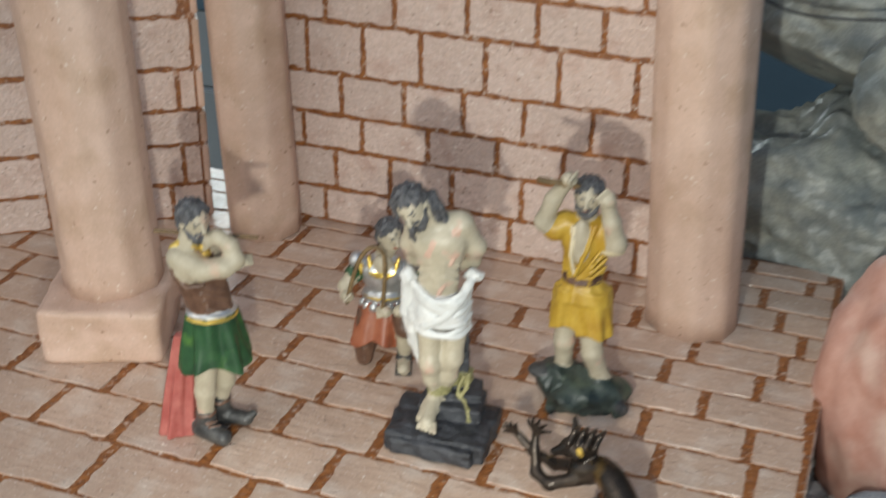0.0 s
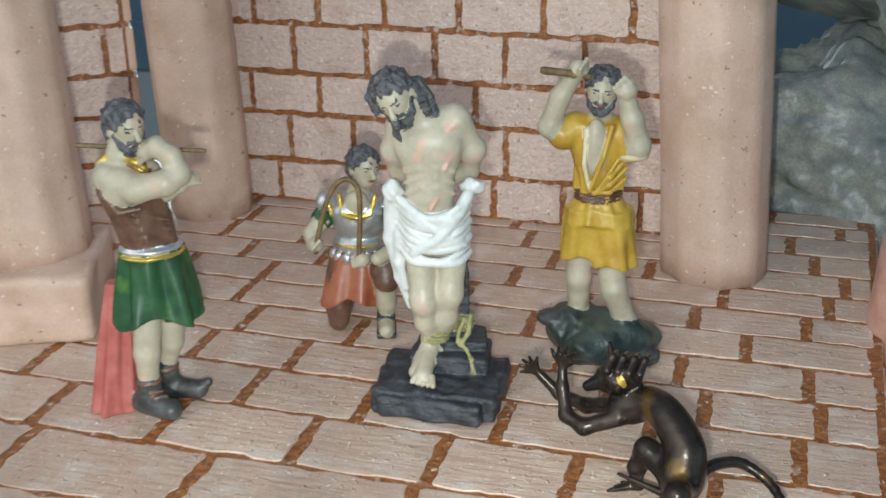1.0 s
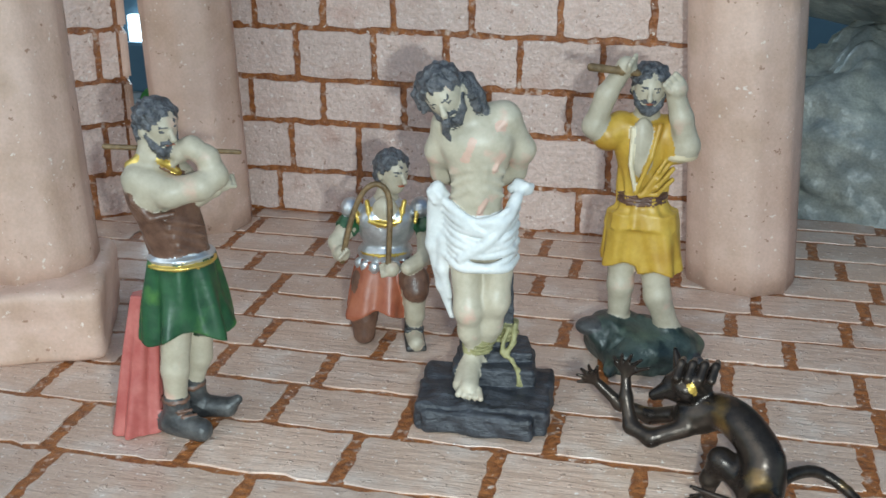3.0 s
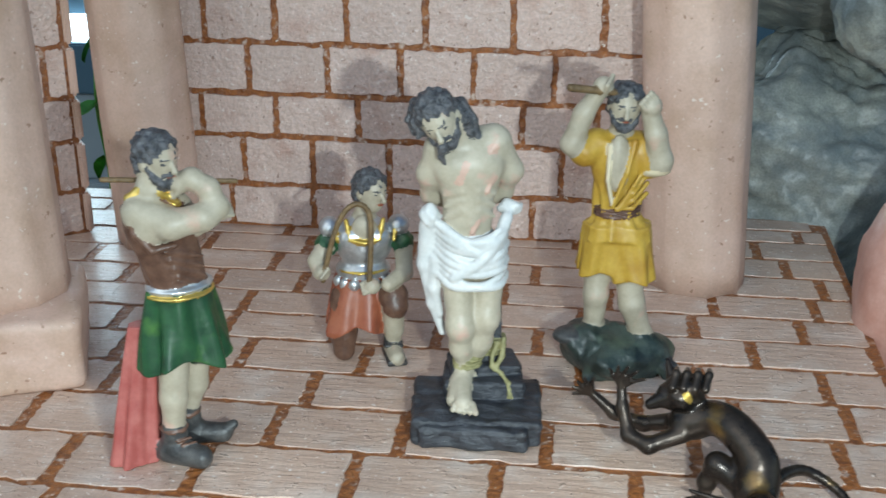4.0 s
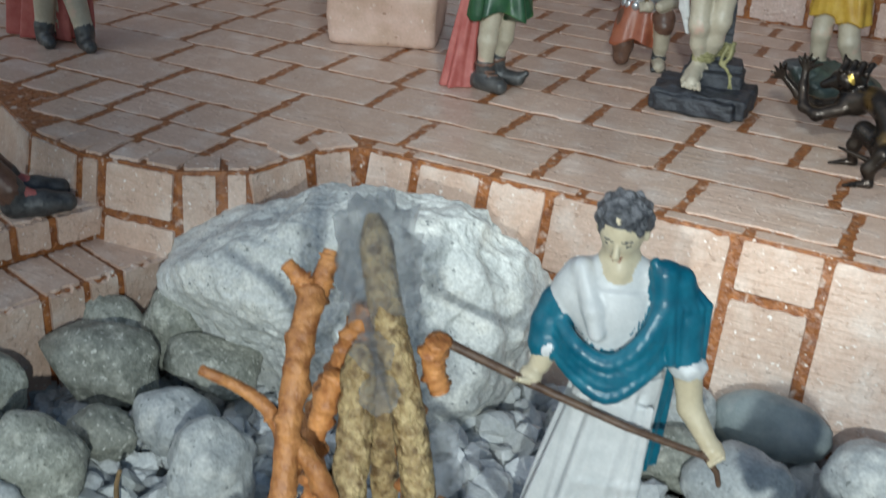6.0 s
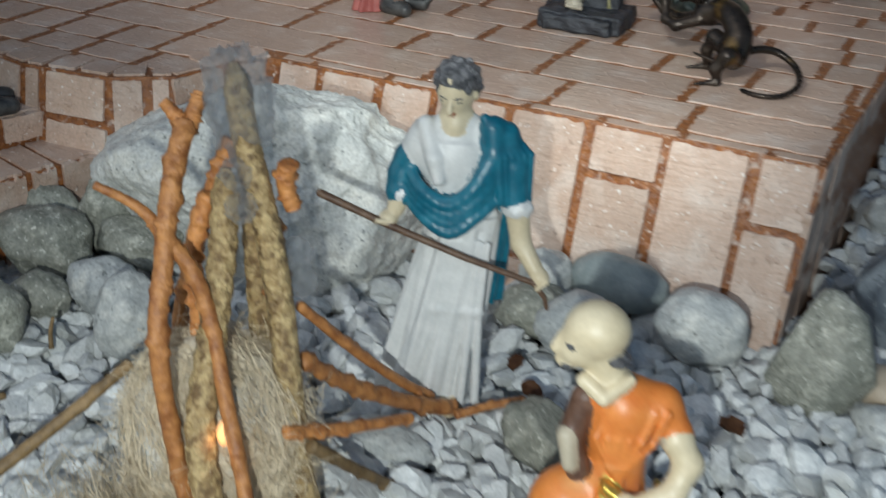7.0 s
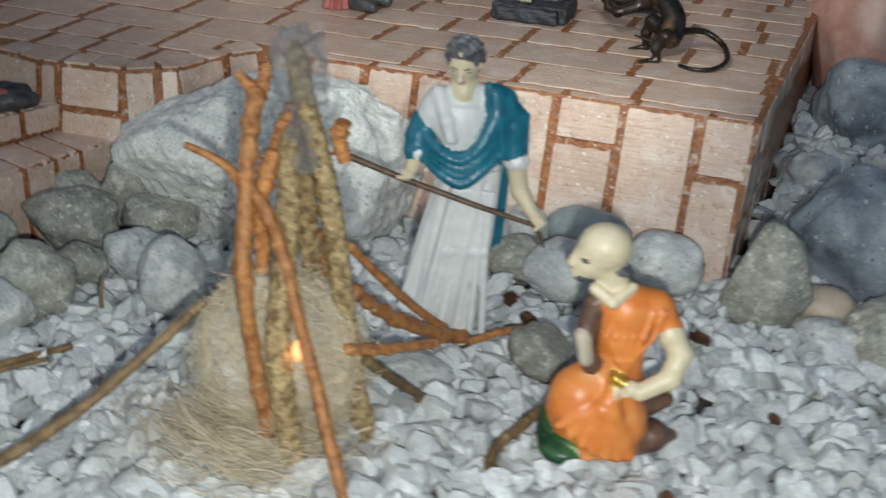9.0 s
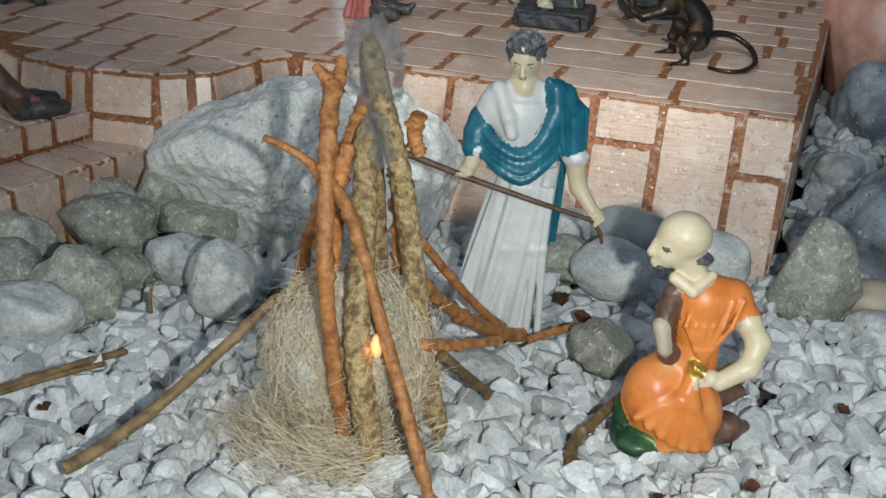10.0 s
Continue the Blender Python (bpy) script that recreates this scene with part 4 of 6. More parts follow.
def yellow_figure():
    k = Clay([SKIN, HAIR, YELLOW, LEATHER, MOSS, BOOT, BRANCH, CREAM, RUST])
    # rock underfoot
    k.egg((0.02, 0.0, 0.1), (0.36, 0.27, 0.19), MOSS, 0.05, rough=0.035, freq=13)
    k.egg((-0.2, 0.05, 0.17), (0.18, 0.2, 0.16), MOSS, 0.04, rough=0.03, freq=17)
    k.egg((0.22, -0.02, 0.1), (0.2, 0.17, 0.1), MOSS, 0.04, rough=0.03, freq=19)
    k.egg((-0.05, -0.16, 0.12), (0.22, 0.16, 0.12), MOSS, 0.04, rough=0.03, freq=15)
    for q in range(7):
        a = 0.9 * q
        k.line([(-0.25 + 0.09 * q, -0.22 + 0.02 * (q % 3), 0.03), (-0.2 + 0.07 * q, -0.12, 0.2), (-0.12 + 0.05 * q, 0.02, 0.28)], 0.04, 0.03, MOSS, 0.03, rough=0.01)
    k.egg((-0.33, 0.02, 0.24), (0.12, 0.1, 0.06), BOOT, 0.02)
    # legs
    k.line([(-0.16, 0.04, 0.8), (-0.17, 0.0, 0.55), (-0.16, 0.06, 0.26)], 0.1, 0.066, SKIN, 0.03)
    k.line([(0.02, -0.02, 0.8), (0.06, -0.08, 0.5), (0.15, -0.06, 0.26), (0.22, -0.06, 0.16)], 0.1, 0.058, SKIN, 0.03)
    k.limb((0.22, -0.06, 0.17), (0.25, -0.07, 0.08), 0.072, 0.08, BOOT, 0.02)
    k.limb((0.25, -0.08, 0.07), (0.32, -0.2, 0.06), 0.075, 0.06, BOOT, 0.02)
    # shorts and tunic
    k.cloth((-0.13, 0.02, 1.06), (0.14, 0.14), (-0.17, 0.03, 0.72), (0.14, 0.14), YELLOW, 5, 0.014, 1.0, wave=0.02, soft=0.04)
    k.cloth((0.02, 0.0, 1.06), (0.15, 0.15), (0.06, -0.04, 0.68), (0.145, 0.15), YELLOW, 5, 0.014, 1.4, wave=0.02, phase=1, soft=0.04)
    k.cloth((-0.06, 0.01, 1.16), (0.145, 0.12), (-0.05, 0.0, 0.98), (0.20, 0.155), YELLOW, 9, 0.012, 0.6, soft=0.05)
    k.cloth((-0.07, 0.02, 1.64), (0.17, 0.12), (-0.06, 0.01, 1.12), (0.14, 0.115), YELLOW, 6, 0.014, 3.0)
    k.egg((-0.07, 0.02, 1.5), (0.185, 0.135, 0.2), YELLOW, 0.03)
    k.egg((-0.1, -0.09, 1.5), (0.075, 0.05, 0.19), SKIN, 0.012)
    k.line([(-0.16, -0.1, 1.62), (-0.17, -0.13, 1.4), (-0.13, -0.125, 1.22)], 0.018, 0.014, CREAM, 0.006)
    k.line([(0.0, -0.1, 1.64), (-0.05, -0.14, 1.45), (-0.13, -0.13, 1.22)], 0.02, 0.014, YELLOW, 0.01)
    for q in range(4):
        k.line([(0.1, -0.09, 1.5 - 0.07 * q), (0.0, -0.14, 1.36 - 0.05 * q), (-0.1, -0.13, 1.2)], 0.016, 0.01, YELLOW, 0.015)
    for q in range(3):
        k.egg((-0.06, 0.005, 1.135 + 0.022 * q), (0.158, 0.13, 0.018), LEATHER, 0.004, rough=0.004)
    # raised arms
    k.line([(-0.22, 0.02, 1.6), (-0.3, 0.0, 1.56)], 0.105, 0.1, YELLOW, 0.03)
    k.line([(-0.3, 0.0, 1.56), (-0.39, -0.02, 1.62), (-0.33, -0.04, 1.82), (-0.25, -0.06, 1.96)], 0.082, 0.055, SKIN, 0.03)
    k.hand_((-0.22, -0.07, 2.0), 0.065, SKIN, (0.5, -0.6, 0.3))
    k.limb((-0.44, -0.12, 2.01), (-0.16, -0.1, 1.97), 0.026, 0.022, BRANCH, 0.003)
    k.line([(0.06, 0.0, 1.58), (0.12, -0.06, 1.49)], 0.105, 0.1, YELLOW, 0.03)
    k.egg((0.15, -0.09, 1.45), (0.1, 0.09, 0.035), CREAM, 0.01)
    k.line([(0.13, -0.08, 1.49), (0.17, -0.12, 1.52), (0.12, -0.14, 1.7), (0.08, -0.13, 1.83)], 0.085, 0.06, SKIN, 0.03)
    k.hand_((0.075, -0.14, 1.885), 0.07, SKIN, (-0.3, -0.7, 0.5))
    k.limb((-0.07, 0.02, 1.62), (-0.06, 0.0, 1.76), 0.08, 0.072, SKIN, 0.03)
    k.head((-0.065, -0.04, 1.86), 0.112, (-8, 4), SKIN, HAIR, True, 4)
    k.skin("figurine", "painted figurine in an ochre tunic on a dark rock", "figurine", 0.0078, (0.25, 8.3, 0), VIEW)

def bronze_imp():
    k = Clay([BRONZE, BOOT, GOLD])
    L = lambda *p, **q: k.line(*p, BRONZE, 0.03, **q)
    # arched body from hips to neck
    spine = smooth_line([(0.96, 6.52, 0.24), (0.97, 6.58, 0.36), (0.86, 6.70, 0.47), (0.736, 6.82, 0.48), (0.58, 6.86, 0.42)], 3)
    L([tuple(p) for p in spine], 0.108, 0.082)
    k.egg((0.96, 6.51, 0.22), (0.115, 0.13, 0.13), BRONZE, 0.05)
    k.egg((0.63, 6.84, 0.42), (0.11, 0.09, 0.09), BRONZE, 0.05)
    # head thrown back, with pointed ears
    k.egg((0.57, 6.88, 0.58), (0.125, 0.11, 0.11), BRONZE, 0.03, rough=0.016, freq=34)
    for q in range(4):
        k.line([(0.5 + 0.06 * q, 6.8, 0.66), (0.52 + 0.06 * q, 6.86, 0.72), (0.53 + 0.06 * q, 6.95, 0.7)], 0.024, 0.016, BRONZE, 0.02)
    k.egg((0.58, 6.80, 0.60), (0.035, 0.03, 0.055), GOLD, 0.01)
    k.limb((0.47, 6.86, 0.56), (0.39, 6.85, 0.52), 0.055, 0.032, BRONZE, 0.03)
    k.limb((0.61, 6.9, 0.63), (0.69, 6.92, 0.68), 0.035, 0.012, BRONZE, 0.02)
    k.limb((0.51, 6.96, 0.64), (0.48, 7.02, 0.72), 0.035, 0.012, BRONZE, 0.02)
    # arms and spread claws
    L([(0.57, 6.78, 0.38), (0.39, 6.75, 0.31), (0.28, 6.8, 0.34), (0.24, 6.88, 0.47), (0.23, 6.92, 0.57)], 0.052, 0.028)
    L([(0.53, 6.92, 0.38), (0.37, 6.97, 0.32), (0.2, 7.0, 0.36), (0.08, 7.02, 0.46)], 0.05, 0.028)
    for w, (dx, dz) in (((0.23, 6.92, 0.58), (0.05, 1.0)), ((0.07, 7.02, 0.47), (-0.8, 0.6))):
        for q in range(5):
            s = (q - 2) * 0.40
            d = Vector((dx * math.cos(s) - dz * math.sin(s), 0.15 * (q - 2), dz * math.cos(s) + dx * math.sin(s))).normalized()
            a = Vector(w)
            k.line([tuple(a), tuple(a + d * 0.08), tuple(a + d * 0.14 + Vector((0.02, -0.02, 0)))], 0.018, 0.009, BRONZE, 0.01)
    # bent legs and feet
    L([(0.9, 6.56, 0.23), (0.76, 6.62, 0.3), (0.712, 6.62, 0.18), (0.712, 6.68, 0.04)], 0.085, 0.032)
    L([(0.98, 6.46, 0.2), (0.96, 6.3, 0.25), (0.88, 6.28, 0.14), (0.9, 6.3, 0.04)], 0.085, 0.032)
    for fx, fy in ((0.724, 6.68), (0.9, 6.28)):
        for q in range(3):
            k.limb((fx, fy, 0.03), (fx - 0.16 + 0.03 * q, fy - 0.08 + 0.05 * q, 0.014), 0.028, 0.010, BRONZE, 0.02)
    k.limb((0.87, 6.5, 0.12), (0.62, 6.56, 0.16), 0.024, 0.01, BRONZE, 0.01)
    # tail sweeping away and curling back over the floor
    t = smooth_line([(1.04, 6.54, 0.24), (1.14, 6.66, 0.25), (1.28, 6.74, 0.22), (1.45, 6.66, 0.14), (1.52, 6.44, 0.07), (1.44, 6.22, 0.035), (1.28, 6.14, 0.03), (1.12, 6.22, 0.026)], 4)
    k.line([tuple(p) for p in t], 0.032, 0.014, BRONZE, 0.02)
    k.skin("figurine", "dark bronze imp figurine with arched back and long curling tail", "figurine", 0.0078)

def robed_figure():
    k = Clay([CREAM, HAIR, WHITE, TEAL, RODWOOD, BOOT, RUST])
    k.cloth((0.05, 0.0, 0.04), (0.21, 0.16), (-0.19, -0.02, -1.26), (0.29, 0.24), WHITE, 9, 0.032, 1.4, wave=0.02)
    k.cloth((-0.02, 0.0, 0.5), (0.19, 0.13), (0.0, 0.0, -0.02), (0.24, 0.165), WHITE, 6, 0.014, 2.0)
    k.egg((-0.06, -0.02, 0.40), (0.21, 0.145, 0.2), WHITE, 0.04)
    k.limb((-0.05, 0.0, 0.60), (-0.24, 0.0, 0.46), 0.08, 0.085, WHITE, 0.06)
    k.limb((0.0, 0.0, 0.60), (0.2, 0.0, 0.52), 0.08, 0.08, WHITE, 0.06)
    k.egg((-0.03, -0.08, 0.60), (0.055, 0.045, 0.07), CREAM, 0.012)
    k.line([(-0.2, -0.06, 0.6), (-0.13, -0.15, 0.42), (-0.1, -0.17, 0.3)], 0.05, 0.04, WHITE, 0.03)
    for q in range(7):
        k.line([(-0.06 + 0.045 * q, -0.15, -0.1), (-0.12 + 0.05 * q, -0.18 - 0.01 * (q % 2), -0.55), (-0.36 + 0.09 * q, -0.18 - 0.03 * (q % 2), -1.2)], 0.016, 0.03, WHITE, 0.03)
    k.egg((0.02, -0.24, -1.22), (0.085, 0.11, 0.045), CREAM, 0.01)
    k.egg((0.02, -0.24, -1.25), (0.1, 0.13, 0.028), BOOT, 0.004)
    k.line([(-0.06, -0.26, -1.2), (0.02, -0.28, -1.165), (0.1, -0.26, -1.2)], 0.016, 0.016, BOOT, 0.004)
    # shawl
    for q in range(8):
        f = q / 7
        k.line([tuple(p) for p in smooth_line([(-0.31 - 0.03 * f, -0.02 - 0.03 * f, 0.36 - 0.16 * f), (-0.2, -0.15 - 0.02 * f, 0.24 - 0.16 * f), (-0.02, -0.19 - 0.03 * f, 0.18 - 0.19 * f), (0.14, -0.16 - 0.02 * f, 0.34 - 0.24 * f), (0.23 + 0.07 * f, -0.03, 0.62 - 0.38 * f)], 4)], 0.026 + 0.012 * (q % 2), 0.034 + 0.01 * (q % 3 == 1), TEAL, 0.006, bias=0.01)
    k.line([(0.19, -0.05, 0.6), (0.21, -0.08, 0.45), (0.18, -0.12, 0.3)], 0.075, 0.06, TEAL, 0.02)
    k.line([(-0.2, 0.0, 0.52), (-0.29, 0.0, 0.36)], 0.1, 0.09, WHITE, 0.03)
    k.line([(-0.31, 0.0, 0.36), (-0.34, -0.02, 0.26), (-0.35, -0.05, 0.16)], 0.085, 0.085, TEAL, 0.02, bias=0.01)
    k.line([(0.26, 0.0, 0.54), (0.32, -0.02, 0.36), (0.34, -0.04, 0.18)], 0.09, 0.085, TEAL, 0.03)
    for q in range(6):
        k.line([(0.14 + 0.035 * q, -0.06 + 0.012 * q, 0.66 - 0.025 * q), (0.24 + 0.035 * q, -0.12 + 0.02 * q, 0.44), (0.27 + 0.03 * q, -0.13 + 0.02 * q, 0.17)], 0.028, 0.024, TEAL, 0.008, bias=0.01)
    k.egg((0.03, 0.1, 0.36), (0.27, 0.11, 0.22), TEAL, 0.04)
    k.cloth((0.24, 0.1, 0.2), (0.1, 0.08), (0.2, 0.12, -0.62), (0.07, 0.05), TEAL, 5, 0.016, 1.0)
    # arms
    k.egg((0.36, -0.05, 0.12), (0.1, 0.09, 0.07), WHITE, 0.02, rough=0.008)
    k.line([(0.36, -0.05, 0.12), (0.4, -0.08, -0.1), (0.5, -0.14, -0.24)], 0.075, 0.05, CREAM, 0.02)
    k.hand_((0.53, -0.16, -0.28), 0.058, CREAM, (0.5, -0.6, -0.5))
    k.egg((-0.33, -0.07, 0.16), (0.08, 0.08, 0.06), WHITE, 0.02)
    k.line([(-0.33, -0.07, 0.16), (-0.36, -0.1, 0.06)], 0.065, 0.055, CREAM, 0.02)
    k.hand_((-0.4, -0.13, 0.0), 0.06, CREAM, (-0.6, -0.6, -0.4))
    k.line([(-0.82, -0.12, 0.12), (-0.4, -0.17, -0.02), (0.1, -0.24, -0.16), (0.5, -0.2, -0.30)], 0.026, 0.018, RODWOOD, 0.003)
    k.line([(0.5, -0.2, -0.30), (0.57, -0.18, -0.40), (0.59, -0.17, -0.48)], 0.018, 0.014, RODWOOD, 0.003)
    k.limb((-0.03, 0.0, 0.5), (-0.03, -0.01, 0.72), 0.1, 0.09, CREAM, 0.04)
    k.head((-0.03, -0.03, 0.80), 0.128, (-10, 20), CREAM, HAIR, False, 0)
    k.skin("figurine", "painted figurine in a white robe and teal shawl holding a rod", "figurine", 0.0085, (0.2, 2.97, 0), 18.2)

def orange_figure():
    k = Clay([CREAM, ORANGE, GREEN, LEATHER, GOLD, PALE, SKIN, HAIR])
    # skirt drawn over the raised knee, gathered at the belt
    k.cloth((0.02, 0.02, -0.58), (0.16, 0.15), (-0.05, -0.02, -1.22), (0.29, 0.27), ORANGE, 7, 0.014, 1.6, wave=0.02)
    k.egg((-0.19, -0.06, -0.92), (0.20, 0.2, 0.25), ORANGE, 0.09)
    k.egg((-0.02, -0.1, -1.02), (0.26, 0.19, 0.2), ORANGE, 0.08)
    for q in range(7):
        f = q / 6
        k.line([(0.06 - 0.01 * q, -0.15, -0.66), (-0.08 + 0.1 * f, -0.25, -0.84 - 0.04 * f), (-0.32 + 0.46 * f, -0.25 - 0.05 * math.sin(3.1 * f), -0.98 - 0.2 * math.sin(1.6 * f))], 0.016, 0.028, ORANGE, 0.05)
    k.egg((-0.27, -0.13, -1.22), (0.16, 0.16, 0.085), GREEN, 0.04)
    k.limb((-0.36, -0.02, -1.0), (-0.36, -0.04, -1.2), 0.06, 0.08, GREEN, 0.04)
    k.limb((0.16, 0.1, -1.08), (0.40, 0.17, -1.02), 0.085, 0.05, LEATHER, 0.05)
    k.limb((0.06, -0.12, -1.23), (0.30, -0.03, -1.17), 0.07, 0.1, LEATHER, 0.05)
    k.limb((0.30, -0.03, -1.17), (0.43, 0.03, -1.2), 0.09, 0.045, LEATHER, 0.04)
    # trunk leaning forward
    k.line([(0.02, 0.02, -0.62), (0.04, 0.0, -0.42), (0.05, -0.01, -0.28)], 0.15, 0.17, ORANGE, 0.06)
    k.limb((-0.07, -0.02, -0.19), (0.22, 0.0, -0.26), 0.10, 0.115, ORANGE, 0.05)
    k.limb((0.22, -0.01, -0.26), (0.31, -0.05, -0.36), 0.11, 0.085, ORANGE, 0.04)
    for q in range(6):
        k.line([(0.26 - 0.06 * q, -0.12, -0.22 - 0.01 * q), (0.2 - 0.055 * q, -0.165, -0.38), (0.1 - 0.02 * q, -0.165, -0.54), (0.06, -0.15, -0.64)], 0.016, 0.012, ORANGE, 0.018)
    # arm on the hip
    k.egg((0.315, -0.07, -0.385), (0.085, 0.085, 0.06), PALE, 0.02)
    k.line([(0.32, -0.08, -0.39), (0.39, -0.12, -0.5), (0.33, -0.2, -0.63), (0.15, -0.25, -0.71)], 0.08, 0.056, CREAM, 0.03)
    k.hand_((0.1, -0.245, -0.69), 0.055, CREAM, (-1, -0.2, 0))
    for q in range(4):
        k.egg((0.0 + 0.022 * q, -0.205 - 0.006 * q, -0.64 - 0.012 * q), (0.026, 0.045, 0.04), GOLD, 0.006)
        k.egg((0.27 + 0.035 * q, 0.04, -0.80 - 0.012 * q), (0.024, 0.05, 0.055), GOLD, 0.006)
    # arm in front with a dark cuff
    k.line([(-0.15, -0.05, -0.22), (-0.2, -0.1, -0.42), (-0.15, -0.14, -0.6)], 0.068, 0.06, LEATHER, 0.03)
    k.line([(-0.22, -0.14, -0.4), (-0.19, -0.18, -0.54)], 0.046, 0.042, SKIN, 0.02)
    k.limb((-0.02, 0.0, -0.16), (-0.1, -0.02, 0.02), 0.1, 0.09, CREAM, 0.04)
    k.line([(-0.16, -0.09, -0.1), (-0.06, -0.14, -0.16), (0.06, -0.08, -0.08)], 0.04, 0.03, CREAM, 0.02)
    k.egg((0.0, -0.06, 0.02), (0.06, 0.07, 0.035), HAIR, 0.01, rough=0.008)
    # capped head, face turned to the side
    k.egg((-0.12, -0.02, 0.15), (0.162, 0.15, 0.145), CREAM, 0.03)
    k.egg((-0.2, -0.03, 0.06), (0.11, 0.1, 0.11), CREAM, 0.04)
    k.limb((-0.285, -0.04, 0.11), (-0.31, -0.05, 0.05), 0.025, 0.032, CREAM, 0.02)
    k.limb((-0.27, -0.05, 0.0), (-0.285, -0.05, -0.01), 0.035, 0.03, CREAM, 0.02)
    k.egg((-0.25, -0.04, -0.045), (0.045, 0.055, 0.03), HAIR, 0.02)
    k.egg((-0.245, -0.125, 0.095), (0.018, 0.012, 0.008), HAIR, 0.003)
    k.skin("figurine", "kneeling painted figurine in an orange tunic with bald cream head", "figurine", 0.0088, (1.59, 1.95, -0.01), 18.2)

def guard_figure():
    k = Clay([SKIN, HAIR, YELLOW, RED, SILVER, BOOT, LEATHER, TEAL])
    k.limb((0.1, 0.0, 0.7), (0.24, -0.04, 0.14), 0.12, 0.08, SKIN, 0.03)
    k.limb((-0.1, 0.0, 0.7), (-0.16, 0.02, 0.14), 0.12, 0.08, SKIN, 0.03)
    for x, y in ((0.24, -0.05), (-0.16, 0.0)):
        k.limb((x, y, 0.16), (x, y, 0.06), 0.09, 0.08, BOOT, 0.02)
        k.limb((x, y, 0.06), (x + 0.1, y - 0.14, 0.05), 0.075, 0.06, BOOT, 0.02)
    k.cloth((0.0, 0.0, 1.15), (0.18, 0.14), (0.02, 0.0, 0.68), (0.26, 0.21), YELLOW, 7, 0.024, 1.0, wave=0.03)
    k.egg((0.0, 0.0, 1.4), (0.22, 0.16, 0.28), YELLOW, 0.04)
    k.egg((0.0, 0.0, 1.14), (0.2, 0.16, 0.04), LEATHER, 0.01)
    k.limb((0.05, -0.16, 1.2), (0.2, -0.14, 0.75), 0.03, 0.03, TEAL, 0.01)
    k.cloth((-0.05, 0.14, 1.6), (0.26, 0.1), (-0.2, 0.2, 0.02), (0.34, 0.14), RED, 6, 0.03, 1.0)
    for s in (-1, 1):
        k.line([(0.22 * s, 0.0, 1.55), (0.32 * s, -0.05, 1.3), (0.26 * s, -0.18, 1.12)], 0.09, 0.06, SKIN, 0.03)
    k.limb((0.0, 0.0, 1.6), (0.0, 0.0, 1.78), 0.08, 0.075, SKIN, 0.03)
    k.head((0.0, -0.02, 1.88), 0.12, (20, 0), SKIN, HAIR, True)
    k.skin("figurine", "painted guard figurine with yellow tunic and red cape", "figurine", 0.017, (-6.12, 5.66, 0), 22)

def climbing_figure():
    k = Clay([BOOT, RED, HAIR, SKIN, LEATHER])
    for x, y in ((0.0, -0.1), (-0.22, 0.06)):
        k.limb((x, y, 0.085), (x + 0.12, y + 0.14, 0.08), 0.085, 0.095, BOOT, 0.03)
        k.limb((x + 0.12, y + 0.14, 0.08), (x + 0.22, y + 0.27, 0.065), 0.09, 0.07, BOOT, 0.03)
        k.limb((x, y, 0.2), (x, y, 0.09), 0.085, 0.09, BOOT, 0.03)
        k.limb((x - 0.5, y - 0.2, 0.75), (x - 0.02, y - 0.02, 0.2), 0.15, 0.1, LEATHER, 0.03, rough=0.012, freq=28)
        k.limb((x, y, 0.19), (x + 0.08, y + 0.08, 0.16), 0.05, 0.04, RED, 0.02)
    k.cloth((-0.75, -0.1, 1.3), (0.2, 0.16), (-0.7, -0.1, 0.5), (0.28, 0.26), HAIR, 7, 0.025, 1.0)
    k.egg((-0.75, -0.1, 1.35), (0.22, 0.17, 0.3), LEATHER, 0.04)
    k.limb((-0.75, -0.1, 1.6), (-0.75, -0.1, 1.72), 0.08, 0.075, SKIN, 0.03)
    k.head((-0.75, -0.13, 1.82), 0.12, (30, 5), SKIN, HAIR, True)
    k.skin("figurine", "dark-clad figurine with black shoes standing on the step", "figurine", 0.015, (-4.24, 3.34, -0.34), 0)

bound_figure()
kilted_figure()
kneeling_soldier()
yellow_figure()
bronze_imp()
robed_figure()
orange_figure()
guard_figure()
climbing_figure()

